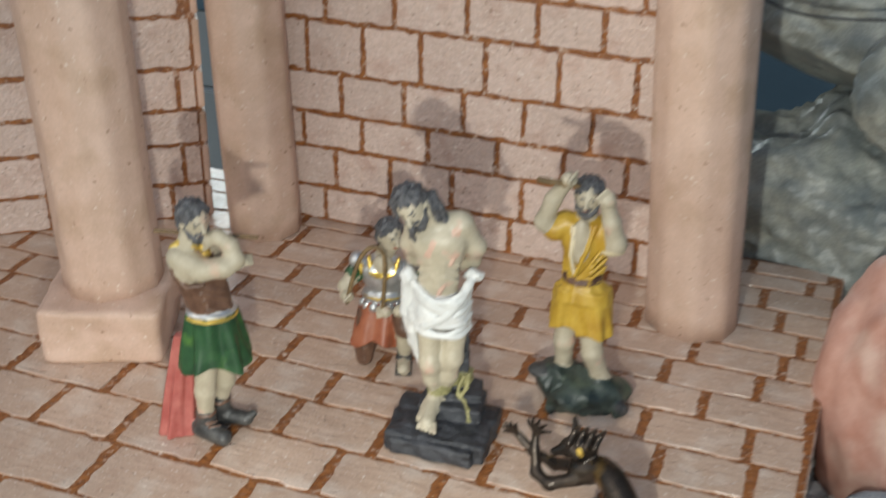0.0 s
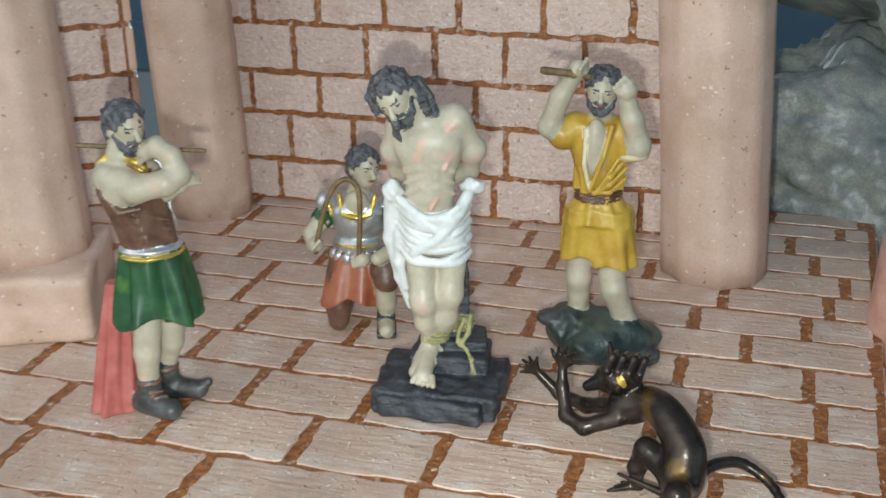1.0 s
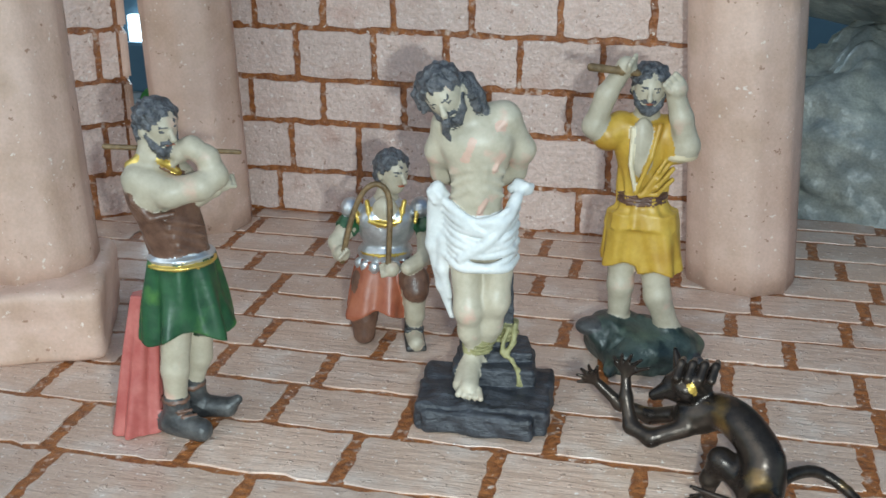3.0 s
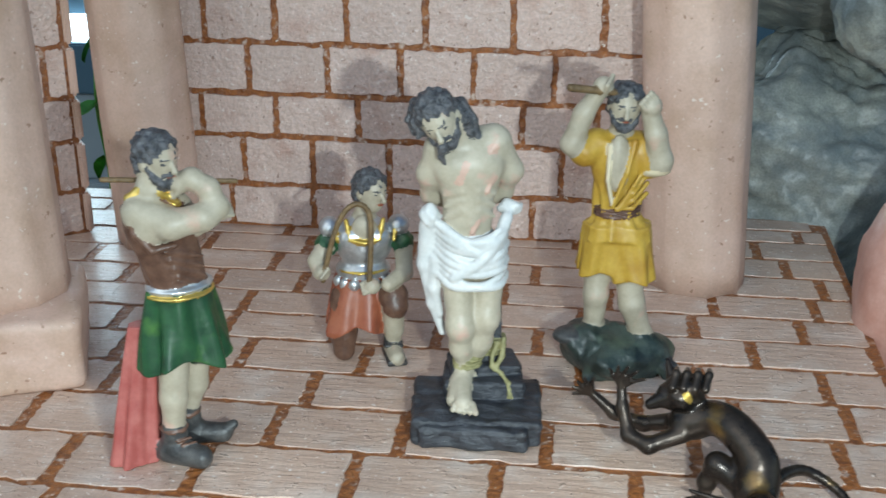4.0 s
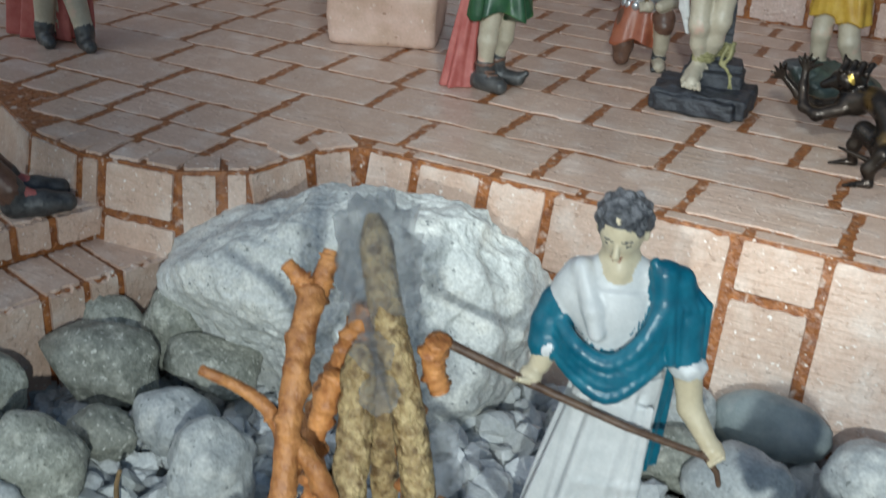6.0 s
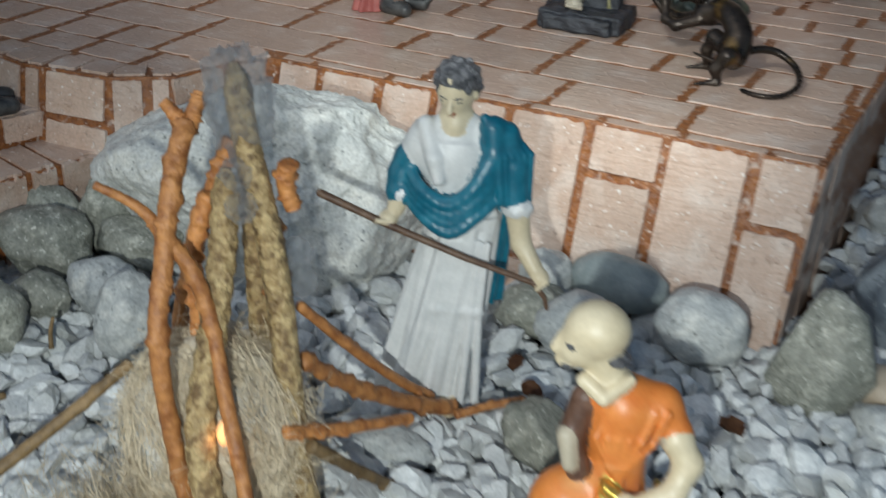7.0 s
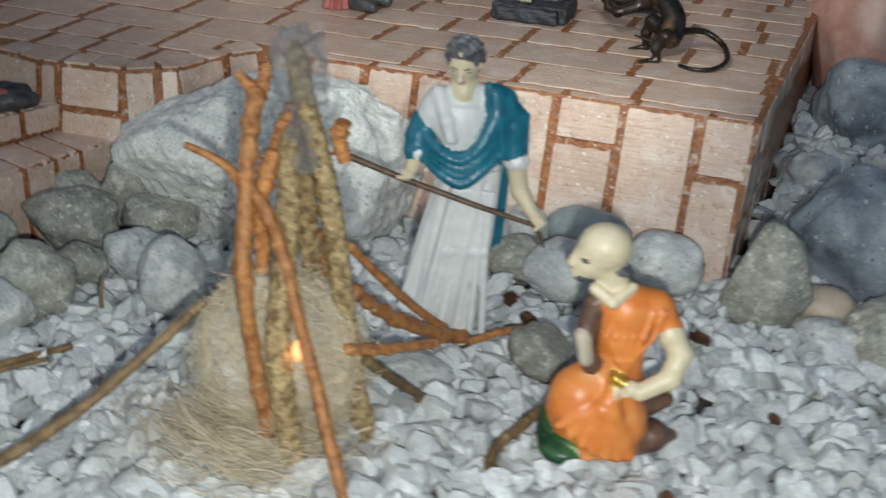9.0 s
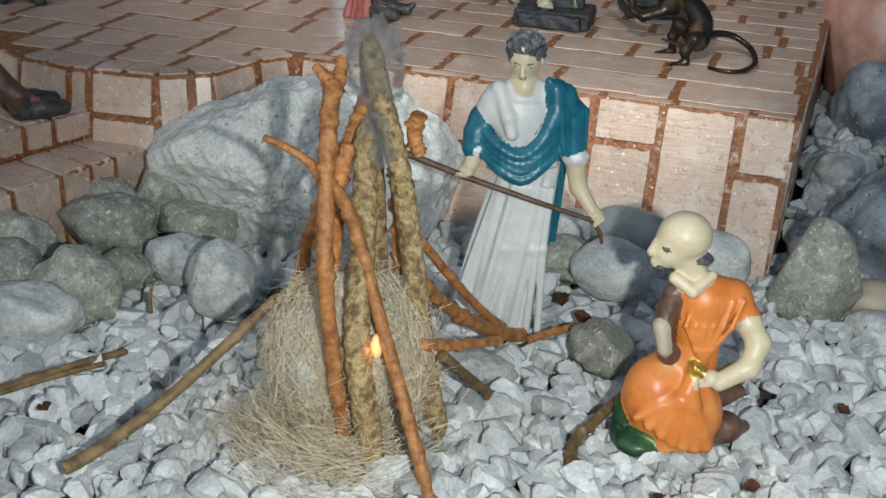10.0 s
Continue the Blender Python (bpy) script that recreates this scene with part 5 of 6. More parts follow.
# ---- stones and rocks ----
def slab_rock():
    """A rounded slab: an ellipsoid worn down by a few broad facets, with chipped skin."""
    facets = [(-0.45, -0.1, 0.89, 0.70), (0.05, 0.1, 1.0, 0.70), (0.75, -0.1, 0.62, 1.02), (-0.86, -0.1, -0.5, 1.2), (0.1, -0.92, 0.36, 0.52), (-0.2, -0.9, -0.35, 0.60), (0.9, -0.3, -0.3, 1.12), (0.0, 1.0, 0.1, 0.42), (-0.5, -0.75, 0.4, 0.86)]
    planes = [(Vector(f[:3]).normalized(), f[3]) for f in facets]
    bm = bmesh.new()
    bmesh.ops.create_icosphere(bm, subdivisions=7, radius=1)
    off = Vector((11.3, 4.7, 8.1))
    for v in bm.verts:
        d = v.co.normalized()
        q = (d.x ** 2 / 2.8 + d.y ** 2 / 0.6 + d.z ** 2 / 0.95) ** 9
        for n, h in planes:
            k = d.dot(n) / h
            if k > 0:
                q += k ** 18
        p = d * q ** (-1 / 18)
        f = 0.10 * noise.noise(p * 1.4 + off) + 0.07 * noise.noise(p * 3.1 + off)
        f += 0.05 * (0.5 - abs(noise.noise(p * 4.5 + off))) + 0.022 * noise.noise(p * 11 + off) + 0.014 * noise.noise(p * 24 + off) + 0.007 * noise.noise(p * 50 + off)
        v.co = (p + d * f) * U
    me = bpy.data.meshes.new("rock")
    bm.to_mesh(me)
    bm.free()
    me.materials.append(SLAB)
    me.polygons.foreach_set("use_smooth", [True] * len(me.polygons))
    o = new("rock", me)
    o.matrix_basis = pose(-1.92 * U, 3.93 * U, -0.6 * U, 0, 0, 13)
    tagged(o, "large pale grey slab rock leaning against the platform", "rock")
slab_rock()
P = "pebbles round the platform"
stone("pebble", "grey-green pebble lying beside the step", "stone", PEBBLE, (-3.22, 2.89, -1.02), (0.85, 0.6, 0.56), 2, 10, P, edges=3)
stone("pebble", "upright grey-green pebble beside the slab rock", "stone", PEBBLE, (-3.05, 3.42, -0.98), (0.46, 0.42, 0.62), 5, 0, P)
stone("pebble", "dark olive pebble under the slab rock", "stone", PEBBLE, (-2.62, 3.30, -1.05), (0.68, 0.5, 0.46), 8, 20, P, edges=4)
stone("pebble", "flat grey pebble against the lowest step", "stone", PEBBLE, (-3.5, 3.22, -0.98), (0.66, 0.4, 0.5), 11, 0, P)
stone("pebble", "broad grey pebble with pale specks", "stone", PEBBLE, (-2.85, 1.86, -1.03), (0.72, 0.55, 0.62), 14, 40, P, edges=3)
stone("pebble", "pale rounded pebble on the gravel", "stone", SLATE, (-2.45, 2.68, -1.08), (0.58, 0.46, 0.42), 17, -10, P, fine=0.02)
stone("pebble", "pale egg-shaped pebble on the gravel", "stone", SLATE, (-1.9, 2.36, -1.02), (0.55, 0.5, 0.6), 20, 0, P, fine=0.02)
stone("pebble", "large pale flat pebble on the gravel", "stone", SLATE, (-2.95, 1.44, -1.08), (0.78, 0.55, 0.5), 23, 25, P, fine=0.02)
stone("pebble", "dark grey pebble beside the steps", "stone", PEBBLE, (-3.6, 2.25, -1.0), (0.55, 0.5, 0.56), 26, 0, P)
stone("pebble", "small olive pebble between larger ones", "stone", PEBBLE, (-2.78, 2.42, -1.12), (0.45, 0.35, 0.34), 29, 0, P)
stone("pebble", "grey pebble in front of the steps", "stone", PEBBLE, (-3.45, 1.9, -1.05), (0.6, 0.5, 0.5), 31, 30, P)
stone("pebble", "blue-green oval pebble against the platform", "stone", material("blue_green_pebble", (0.20, 0.235, 0.235), (0.29, 0.325, 0.32), 0.5, 160, bump=0.3, stain=(0.34, 0.36, 0.35), stain_scale=110, fine=600), (0.8, 4.46, -1.0), (0.76, 0.36, 0.46), 34, 4, P, lumps=0.1, fine=0.01)
stone("pebble", "pale grey round pebble on the gravel", "stone", SLATE, (0.79, 3.82, -1.06), (0.66, 0.5, 0.5), 37, 10, P, lumps=0.14, fine=0.015)
stone("pebble", "pale grey pebble at the foot of the platform", "stone", SLATE, (1.5, 4.22, -1.04), (0.66, 0.45, 0.58), 40, 0, P, lumps=0.14, fine=0.015)
stone("pebble", "light pebble behind the robed figurine", "stone", SLATE, (0.3, 4.35, -1.05), (0.4, 0.34, 0.5), 43, 0, P)
stone("pebble", "dark grey flat pebble behind the robed figurine", "stone", PEBBLE, (0.36, 4.05, -1.15), (0.6, 0.45, 0.4), 46, 0, P)
stone("pebble", "mossy olive pebble on the gravel", "stone", PEBBLE, (0.95, 2.66, -1.14), (0.55, 0.4, 0.4), 49, -30, P, edges=3)
stone("pebble", "angular grey-green stone beside the platform corner", "stone", PEBBLE, (2.34, 4.08, -0.96), (0.78, 0.56, 0.95), 52, 10, P, edges=14, lumps=0.1, fine=0.03)
stone("pebble", "smooth beige pebble on the gravel", "stone", BEIGE, (2.78, 4.2, -1.12), (0.5, 0.36, 0.32), 55, 0, P, lumps=0.08, fine=0.01)
stone("pebble", "flat whitish pebble on the gravel", "stone", SLATE, (2.84, 3.85, -1.2), (0.55, 0.4, 0.28), 58, 0, P, edges=3)
stone("boulder", "large blue-grey boulder with pale veins", "rock", BLUEROCK, (3.12, 5.05, -0.88), (1.4, 1.05, 1.25), 61, 10, detail=5, lumps=0.2, fine=0.02)
stone("boulder", "blue-grey boulder beside the platform wall", "rock", BLUEROCK, (2.85, 8.0, -0.75), (1.15, 1.1, 1.2), 64, 0, detail=5, lumps=0.2, fine=0.02)
stone("boulder", "broad olive-brown boulder on the gravel", "rock", PEBBLE, (3.5, 3.95, -1.18), (1.15, 0.8, 0.66), 67, -10, detail=5, lumps=0.16, edges=3)
stone("pebble", "brownish pebble beside the blue boulder", "stone", BEIGE, (3.5, 6.1, -0.95), (0.5, 0.4, 0.4), 70, 0, P)
stone("pebble", "flat pale stone under the dry branch", "stone", SLATE, (0.12, 2.28, -1.27), (0.6, 0.45, 0.22), 73, 10, P, edges=3)
stone("pebble", "grey pebble by the corner of the platform", "stone", SLATE, (2.42, 6.6, -0.95), (0.45, 0.4, 0.4), 76, 10, P)
stone("rock", "tall smooth pink rock beside the platform", "rock", PINKROCK, (2.78, 9.4, -0.1), (1.36, 1.9, 2.95), 79, 0, detail=5, lumps=0.18, fine=0.02)
stone("rock", "massive mottled grey rock behind the platform", "rock", BACKROCK, (2.1, 12.35, 0.1), (3.6, 2.0, 2.7), 82, 0, detail=6, lumps=0.3, fine=0.08, edges=5)
stone("rock", "massive grey rock with a dark overhang", "rock", BACKROCK, (2.3, 12.8, 2.45), (4.6, 2.4, 2.6), 85, 0, detail=6, lumps=0.35, fine=0.08, edges=5)
stone("rock", "dark grey rock far behind the columns", "rock", BACKROCK, (5.2, 12.0, 0.6), (3.0, 2.4, 4.0), 88, 0, detail=5, lumps=0.3, fine=0.08, edges=5)

# ---- the gravel bed ----
def gravel_bed():
    r = np.random.RandomState(5)
    kinds = []
    for s in range(14):
        bm = bmesh.new()
        bmesh.ops.create_icosphere(bm, subdivisions=2, radius=0.5)
        rr = random.Random(s)
        cuts = [(Vector((rr.gauss(0, 1), rr.gauss(0, 1), rr.gauss(0, 1))).normalized(), rr.uniform(0.2, 0.36)) for _ in range(11)]
        for v in bm.verts:
            for c, h in cuts:
                d = v.co.dot(c) - h
                if d > 0:
                    v.co -= c * d
            v.co += 0.02 * noise.noise_vector(v.co * 4 + Vector((s, 0, 0)))
        bmesh.ops.dissolve_degenerate(bm, dist=0.02, edges=bm.edges)
        bmesh.ops.triangulate(bm, faces=bm.faces)
        kinds.append((np.array([v.co for v in bm.verts]), np.array([[v.index for v in f.verts] for f in bm.faces]) if bm.verts.index_update() is None else None))
        bm.free()
    V, F, n = [], [], 0
    for layer, (step, zz, size) in enumerate(((0.175, -0.15, 0.30), (0.175, -0.08, 0.29), (0.19, -0.02, 0.27))):
        for gx in np.arange(-4.6, 5.6, step):
            for gy in np.arange(-2.4, 10.5, step):
                if gx < 2.1 and gy > 5.2:
                    continue
                if gy > 6 and (layer == 0 or gx > 4.5):
                    continue
                x, y = gx + r.uniform(-0.5, 0.5) * step, gy + r.uniform(-0.5, 0.5) * step
                v, f = kinds[r.randint(len(kinds))]
                s = size * U * (0.62 + 0.75 * r.rand() ** 1.5) * np.array([1.25, 0.95, 0.78]) * (0.9 + 0.2 * r.rand(3))
                e = Euler((r.normal(0, 0.5), r.normal(0, 0.5), r.uniform(0, 6.3))).to_matrix()
                z = G + zz + 0.05 * math.sin(1.7 * x + 0.4) * math.sin(1.3 * y) + r.uniform(-0.03, 0.03)
                if x > 2.1 and y > 4:
                    z += 0.12 * min(y - 4, 3)
                V.append((v * s) @ np.array(e.transposed()) + np.array((x, y, z)) * U)
                F.append(f + n)
                n += len(v)
    me = bpy.data.meshes.new("gravel")
    V, F = np.concatenate(V), np.concatenate(F)
    me.vertices.add(len(V))
    me.vertices.foreach_set("co", V.astype(np.float32).ravel())
    me.loops.add(F.size)
    me.loops.foreach_set("vertex_index", F.astype(np.int32).ravel())
    me.polygons.add(len(F))
    me.polygons.foreach_set("loop_start", np.arange(0, F.size, 3, dtype=np.int32))
    me.polygons.foreach_set("use_smooth", np.zeros(len(F), bool))
    me.update()
    me.validate()
    me.materials.append(GRAVEL)
    tagged(new("gravel", me), "bed of crushed white and grey marble gravel", "gravel", kind="stuff")
gravel_bed()

# ---- the campfire ----
fire = thing("campfire", "model campfire of twigs and straw stalks round a lit bulb", "campfire")

def rod(name, pts, r0, r1, mat, knots=0, seed=0, parent=fire, sides=13, label=""):
    """A twig along a curve, in one skin, with bumps and broken-off shoots."""
    line = smooth_line(pts, 24)
    n = len(line)
    rr = random.Random(seed)
    bumps = [(rr.uniform(1, n - 2), rr.uniform(0, 2 * math.pi), rr.uniform(0.2, 0.62), rr.uniform(0.8, 1.7)) for _ in range(knots * 3)]
    bm = bmesh.new()
    rings = []
    a = (line[1] - line[0]).orthogonal().normalized()
    for i, p in enumerate(line):
        d = (line[min(i + 1, n - 1)] - line[max(i - 1, 0)]).normalized()
        a = (a - d * a.dot(d)).normalized()
        b = d.cross(a)
        f = i / (n - 1)
        base = 0.85 * (r0 + (r1 - r0) * f) * (1 + 0.10 * noise.noise(Vector((i * 0.35, seed * 3.3, 0)))) * (1 if 0 < i < n - 1 else 0.7)
        ring = []
        for k in range(sides):
            t = 2 * math.pi * k / sides
            r = base * (1 + 0.10 * noise.noise(Vector((3 * math.cos(t), 3 * math.sin(t), i * 0.6 + seed))))
            for at, way, high, wide in bumps:
                u = (i - at) / wide
                if abs(u) < 2.2:
                    w = (t - way + math.pi) % (2 * math.pi) - math.pi
                    r += base * high * math.exp(-u * u - (w / 0.6) ** 2)
            ring.append(bm.verts.new(p + r * (math.cos(t) * a + math.sin(t) * b)))
        rings.append(ring)
    for p, q in zip(rings, rings[1:]):
        for k in range(sides):
            bm.faces.new((p[k], p[(k + 1) % sides], q[(k + 1) % sides], q[k]))
    bm.faces.new(rings[0][::-1])
    bm.faces.new(rings[-1])
    if parent:
        return part(name, bm, mat, parent, label, smooth=True)
    return put_mesh(name, bm, mat, smooth=True)

def straw(pts, radius, seed):
    """A thick straw stalk with overlapping husks winding round it."""
    line = smooth_line(pts, 40)
    bm = bmesh.new()
    rr = random.Random(seed)
    n, sides, rings = len(line), 22, []
    a = (line[1] - line[0]).orthogonal().normalized()
    for i, p in enumerate(line):
        d = (line[min(i + 1, n - 1)] - line[max(i - 1, 0)]).normalized()
        a = (a - d * a.dot(d)).normalized()
        b = d.cross(a)
        f = i / (n - 1)
        ring = []
        for k in range(sides):
            t = 2 * math.pi * k / sides
            husk = max(math.sin(4 * t + 0.62 * i + seed), math.sin(4 * t - 0.62 * i + 2 * seed))
            r = radius * (0.84 + 0.10 * f + 0.085 * husk + 0.03 * rr.uniform(-1, 1)) * min(1, 0.35 + 9 * f, 0.35 + 9 * (1 - f))
            ring.append(bm.verts.new(p + (a * math.cos(t) + b * math.sin(t)) * r))
        rings.append(ring)
    for r0, r1 in zip(rings, rings[1:]):
        for k in range(sides):
            bm.faces.new((r0[k], r0[(k + 1) % sides], r1[(k + 1) % sides], r1[k]))
    bm.faces.new(rings[0][::-1])
    bm.faces.new(rings[-1])
    return part("stalk", bm, STALK, fire, "coarse straw stalk with overlapping husks", smooth=True)

rod("twig", [(-0.6, 1.48, 0.93), (-0.54, 1.25, 0.62), (-0.485, 1.1, 0.32), (-0.425, 0.95, 0.03), (-0.385, 0.93, -0.44), (-0.32, 0.96, -1.06), (-0.3, 0.97, -1.3)], 0.062, 0.052, STICK, 14, 1)
rod("twig", [(-0.6, 1.48, 0.90), (-0.64, 1.46, 0.95), (-0.70, 1.44, 1.02)], 0.06, 0.03, STICK, 3, 2)
rod("twig", [(-0.59, 1.48, 0.88), (-0.58, 1.53, 0.97), (-0.58, 1.58, 1.05)], 0.062, 0.034, STICK, 3, 3)
rod("twig", [(-0.51, 1.16, 0.40), (-0.60, 1.18, 0.50), (-0.71, 1.16, 0.58), (-0.86, 1.08, 0.67)], 0.045, 0.024, STICK, 2, 4)
rod("twig", [(-0.50, 1.16, 0.42), (-0.40, 1.2, 0.28), (-0.30, 1.2, 0.02), (-0.14, 1.08, -0.32), (0.06, 0.93, -0.70), (0.25, 0.76, -1.05), (0.40, 0.64, -1.32)], 0.05, 0.045, STICK, 8, 5)
rod("twig", [(-0.46, 1.66, 0.80), (-0.52, 1.60, 0.6), (-0.62, 1.60, 0.35), (-0.78, 1.66, 0.0), (-0.93, 1.70, -0.45), (-1.0, 1.74, -1.0)], 0.058, 0.05, STICK, 18, 6)
rod("twig", [(-0.50, 1.50, 0.55), (-0.56, 1.42, 0.25), (-0.58, 1.45, -0.1), (-0.60, 1.45, -0.4)], 0.055, 0.05, STICK, 16, 7)
rod("twig", [(-0.30, 1.75, 0.35), (-0.25, 1.72, 0.05), (-0.24, 1.7, -0.35)], 0.06, 0.065, STICK, 16, 8)
rod("twig", [(-0.14, 1.68, 0.72), (-0.17, 1.70, 0.60), (-0.14, 1.72, 0.46)], 0.06, 0.05, STICK, 5, 16)
straw([(-0.43, 1.56, 0.68), (-0.37, 1.42, 0.3), (-0.3, 1.2, -0.1), (-0.24, 0.99, -0.5), (-0.13, 0.9, -1.0), (-0.08, 0.88, -1.3)], 0.082, 9)
straw([(-0.50, 1.76, 1.16), (-0.38, 1.66, 0.85), (-0.23, 1.6, 0.42), (-0.13, 1.56, 0.0), (0.0, 1.45, -0.6), (0.08, 1.4, -0.95), (0.17, 1.42, -1.34)], 0.076, 10)
straw([(-0.54, 1.86, 1.10), (-0.50, 1.84, 0.6), (-0.45, 1.8, 0.1), (-0.40, 1.76, -0.5)], 0.066, 11)
rod("branch", [(-0.05, 1.62, -0.36), (0.06, 2.0, -0.72), (0.2, 2.4, -1.02), (0.35, 2.72, -1.2)], 0.05, 0.062, STICK, 12, 12)
rod("branch", [(-0.12, 1.72, -0.10), (0.02, 2.1, -0.56), (0.14, 2.45, -0.93), (0.22, 2.66, -1.12)], 0.036, 0.038, STICK, 5, 13)
rod("branch", [(0.08, 1.27, -0.58), (0.18, 1.7, -0.78), (0.30, 2.24, -1.0)], 0.042, 0.04, STICK, 8, 14)
rod("branch", [(0.17, 1.36, -0.68), (0.28, 1.64, -0.98), (0.38, 1.9, -1.24)], 0.045, 0.035, BRANCH, 4, 15)

def film_cap():
    """The crumpled clear film at the tip and the small drops below it."""
    bm = bmesh.new()
    bmesh.ops.create_icosphere(bm, subdivisions=4, radius=1)
    for v in bm.verts:
        d = v.co.copy()
        v.co = Vector((d.x * 0.17, d.y * 0.16, d.z * 0.27)) * (1 + 0.34 * noise.noise(d * 3.1) + 0.30 * noise.noise(d * 7))
        v.co += Vector((-0.42, 1.68, 1.0))
    part("clear_film", bm, FILM, fire, "crumpled clear film")
    for i, c in enumerate(((-0.14, 1.74, 0.20), (-0.10, 1.72, 0.05), (-0.36, 1.55, 0.66), (-0.30, 1.5, 0.52))):
        bm = bmesh.new()
        bmesh.ops.create_icosphere(bm, subdivisions=3, radius=1)
        for v in bm.verts:
            d = v.co.copy()
            v.co = d * 0.085 * (1 + 0.35 * noise.noise(d * 3 + Vector((i, 0, 0)))) + Vector(c)
        part("clear_film", bm, FILM, fire)
film_cap()

def fibre_ball():
    """A tangle of fine dry fibres over a lit core."""
    bm = bmesh.new()
    bmesh.ops.create_icosphere(bm, subdivisions=4, radius=1)
    for v in bm.verts:
        d = v.co.copy()
        f = 1 + 0.14 * noise.noise(d * 2.2) + 0.07 * noise.noise(d * 9)
        v.co = Vector((d.x * 0.50 * f - 0.44, d.y * 0.38 * f + 1.38, max(d.z, -0.85) * 0.56 * f - 0.82))
    part("padding", bm, material("wool_padding", (0.50, 0.41, 0.28), (0.64, 0.57, 0.45), 0.9, 120, bump=1.0, stain=(0.60, 0.61, 0.60), stain_scale=36, stain_at=0.56, fine=600), fire, "matted pale wool padding", True)
    r = random.Random(9)
    V, F = [], []
    for q in range(5200):
        u, w = r.uniform(0, 2 * math.pi), r.uniform(-0.95, 0.95)
        s = math.sqrt(1 - w * w)
        low = r.random() < 0.36
        if low:
            p = Vector((-0.48 + r.gauss(0, 0.32), 0.98 + r.gauss(0, 0.22), G + 0.05 + abs(r.gauss(0, 0.09))))
        else:
            p = Vector((-0.44 + 0.51 * s * math.cos(u), 1.38 + 0.39 * s * math.sin(u), -0.82 + 0.57 * w))
        t = Vector((r.gauss(0, 1), r.gauss(0, 1), r.gauss(0, 0.35 if low else 1)))
        n = (p - Vector((-0.44, 1.38, -0.82))).normalized()
        t = (t - n * t.dot(n) * 0.8).normalized()
        bend = Vector((r.gauss(0, 1), r.gauss(0, 1), r.gauss(0, 1))).normalized() * 1.1
        wd = r.uniform(0.0009, 0.0022)
        side = t.cross(n)
        side = side.normalized() if side.length > 1e-3 else Vector((1, 0, 0))
        length = r.uniform(0.15, 0.48)
        rows = []
        for k in range(5):
            f = k / 4 - 0.5
            c = p + t * length * f + bend * length * (f * f - 0.1) + n * (0.025 + 0.05 * f * r.random())
            rows.append((c - side * wd, c + side * wd, c + n * wd * 1.5))
        i = len(V)
        for a in rows:
            V += [v * U for v in a]
        for k in range(4):
            for a, b in ((0, 1), (1, 2), (2, 0)):
                F.append((i + 3 * k + a, i + 3 * k + b, i + 3 * k + 3 + b, i + 3 * k + 3 + a))
    me = bpy.data.meshes.new("dry_fibre")
    me.from_pydata(V, [], F)
    me.materials.append(FLUFF)
    o = new("dry_fibre", me)
    o.parent = fire
    tagged(o, "tangle of dry plant fibres", kind="stuff")
    bm = bmesh.new()
    bmesh.ops.create_uvsphere(bm, u_segments=12, v_segments=8, radius=0.04)
    for v in bm.verts:
        v.co.z *= 2.0
        v.co += Vector((-0.14, 1.05, -0.52))
    part("bulb", bm, BULB, fire, "warm glowing bulb", True)
fibre_ball()

def loose(name, label, category, pts, r0, r1, mat, knots=2, seed=0):
    return tagged(rod(name, pts, r0, r1, mat, knots, seed, None), label, category)

loose("stick", "bent brown stick lying across the gravel", "stick", [(-0.9, 1.25, -0.45), (-1.12, 0.98, -0.70), (-1.38, 0.58, -0.97), (-1.58, 0.24, -1.11), (-1.68, 0.06, -1.15)], 0.038, 0.052, BRANCH, 2, 31)
loose("stick", "thin grey-brown stick on the gravel", "stick", [(-2.15, 1.45, -1.2), (-2.35, 1.1, -1.17), (-2.62, 0.55, -1.14), (-2.9, 0.1, -1.14)], 0.028, 0.035, BRANCH, 1, 32)
loose("stick", "thin dark stick beside a grey-brown one", "stick", [(-2.2, 1.25, -1.2), (-2.42, 0.9, -1.18), (-2.66, 0.45, -1.16), (-2.9, -0.05, -1.16)], 0.022, 0.028, BRANCH, 1, 33)
loose("stick", "forked brown twig against the kneeling figurine", "stick", [(1.2, 1.98, -1.1), (1.1, 1.72, -1.14), (1.02, 1.45, -1.16), (1.06, 1.2, -1.18)], 0.04, 0.045, BRANCH, 3, 34)
loose("stick", "short piece of rusty bark on the gravel", "stick", [(0.42, 2.6, -1.16), (0.56, 2.78, -1.15), (0.74, 2.95, -1.14)], 0.035, 0.03, STICK, 3, 35)
loose("stick", "small dark twig standing among the pebbles", "stick", [(-2.3, 2.0, -1.2), (-2.31, 2.02, -1.08), (-2.3, 2.05, -0.98)], 0.02, 0.014, BRANCH, 0, 36)

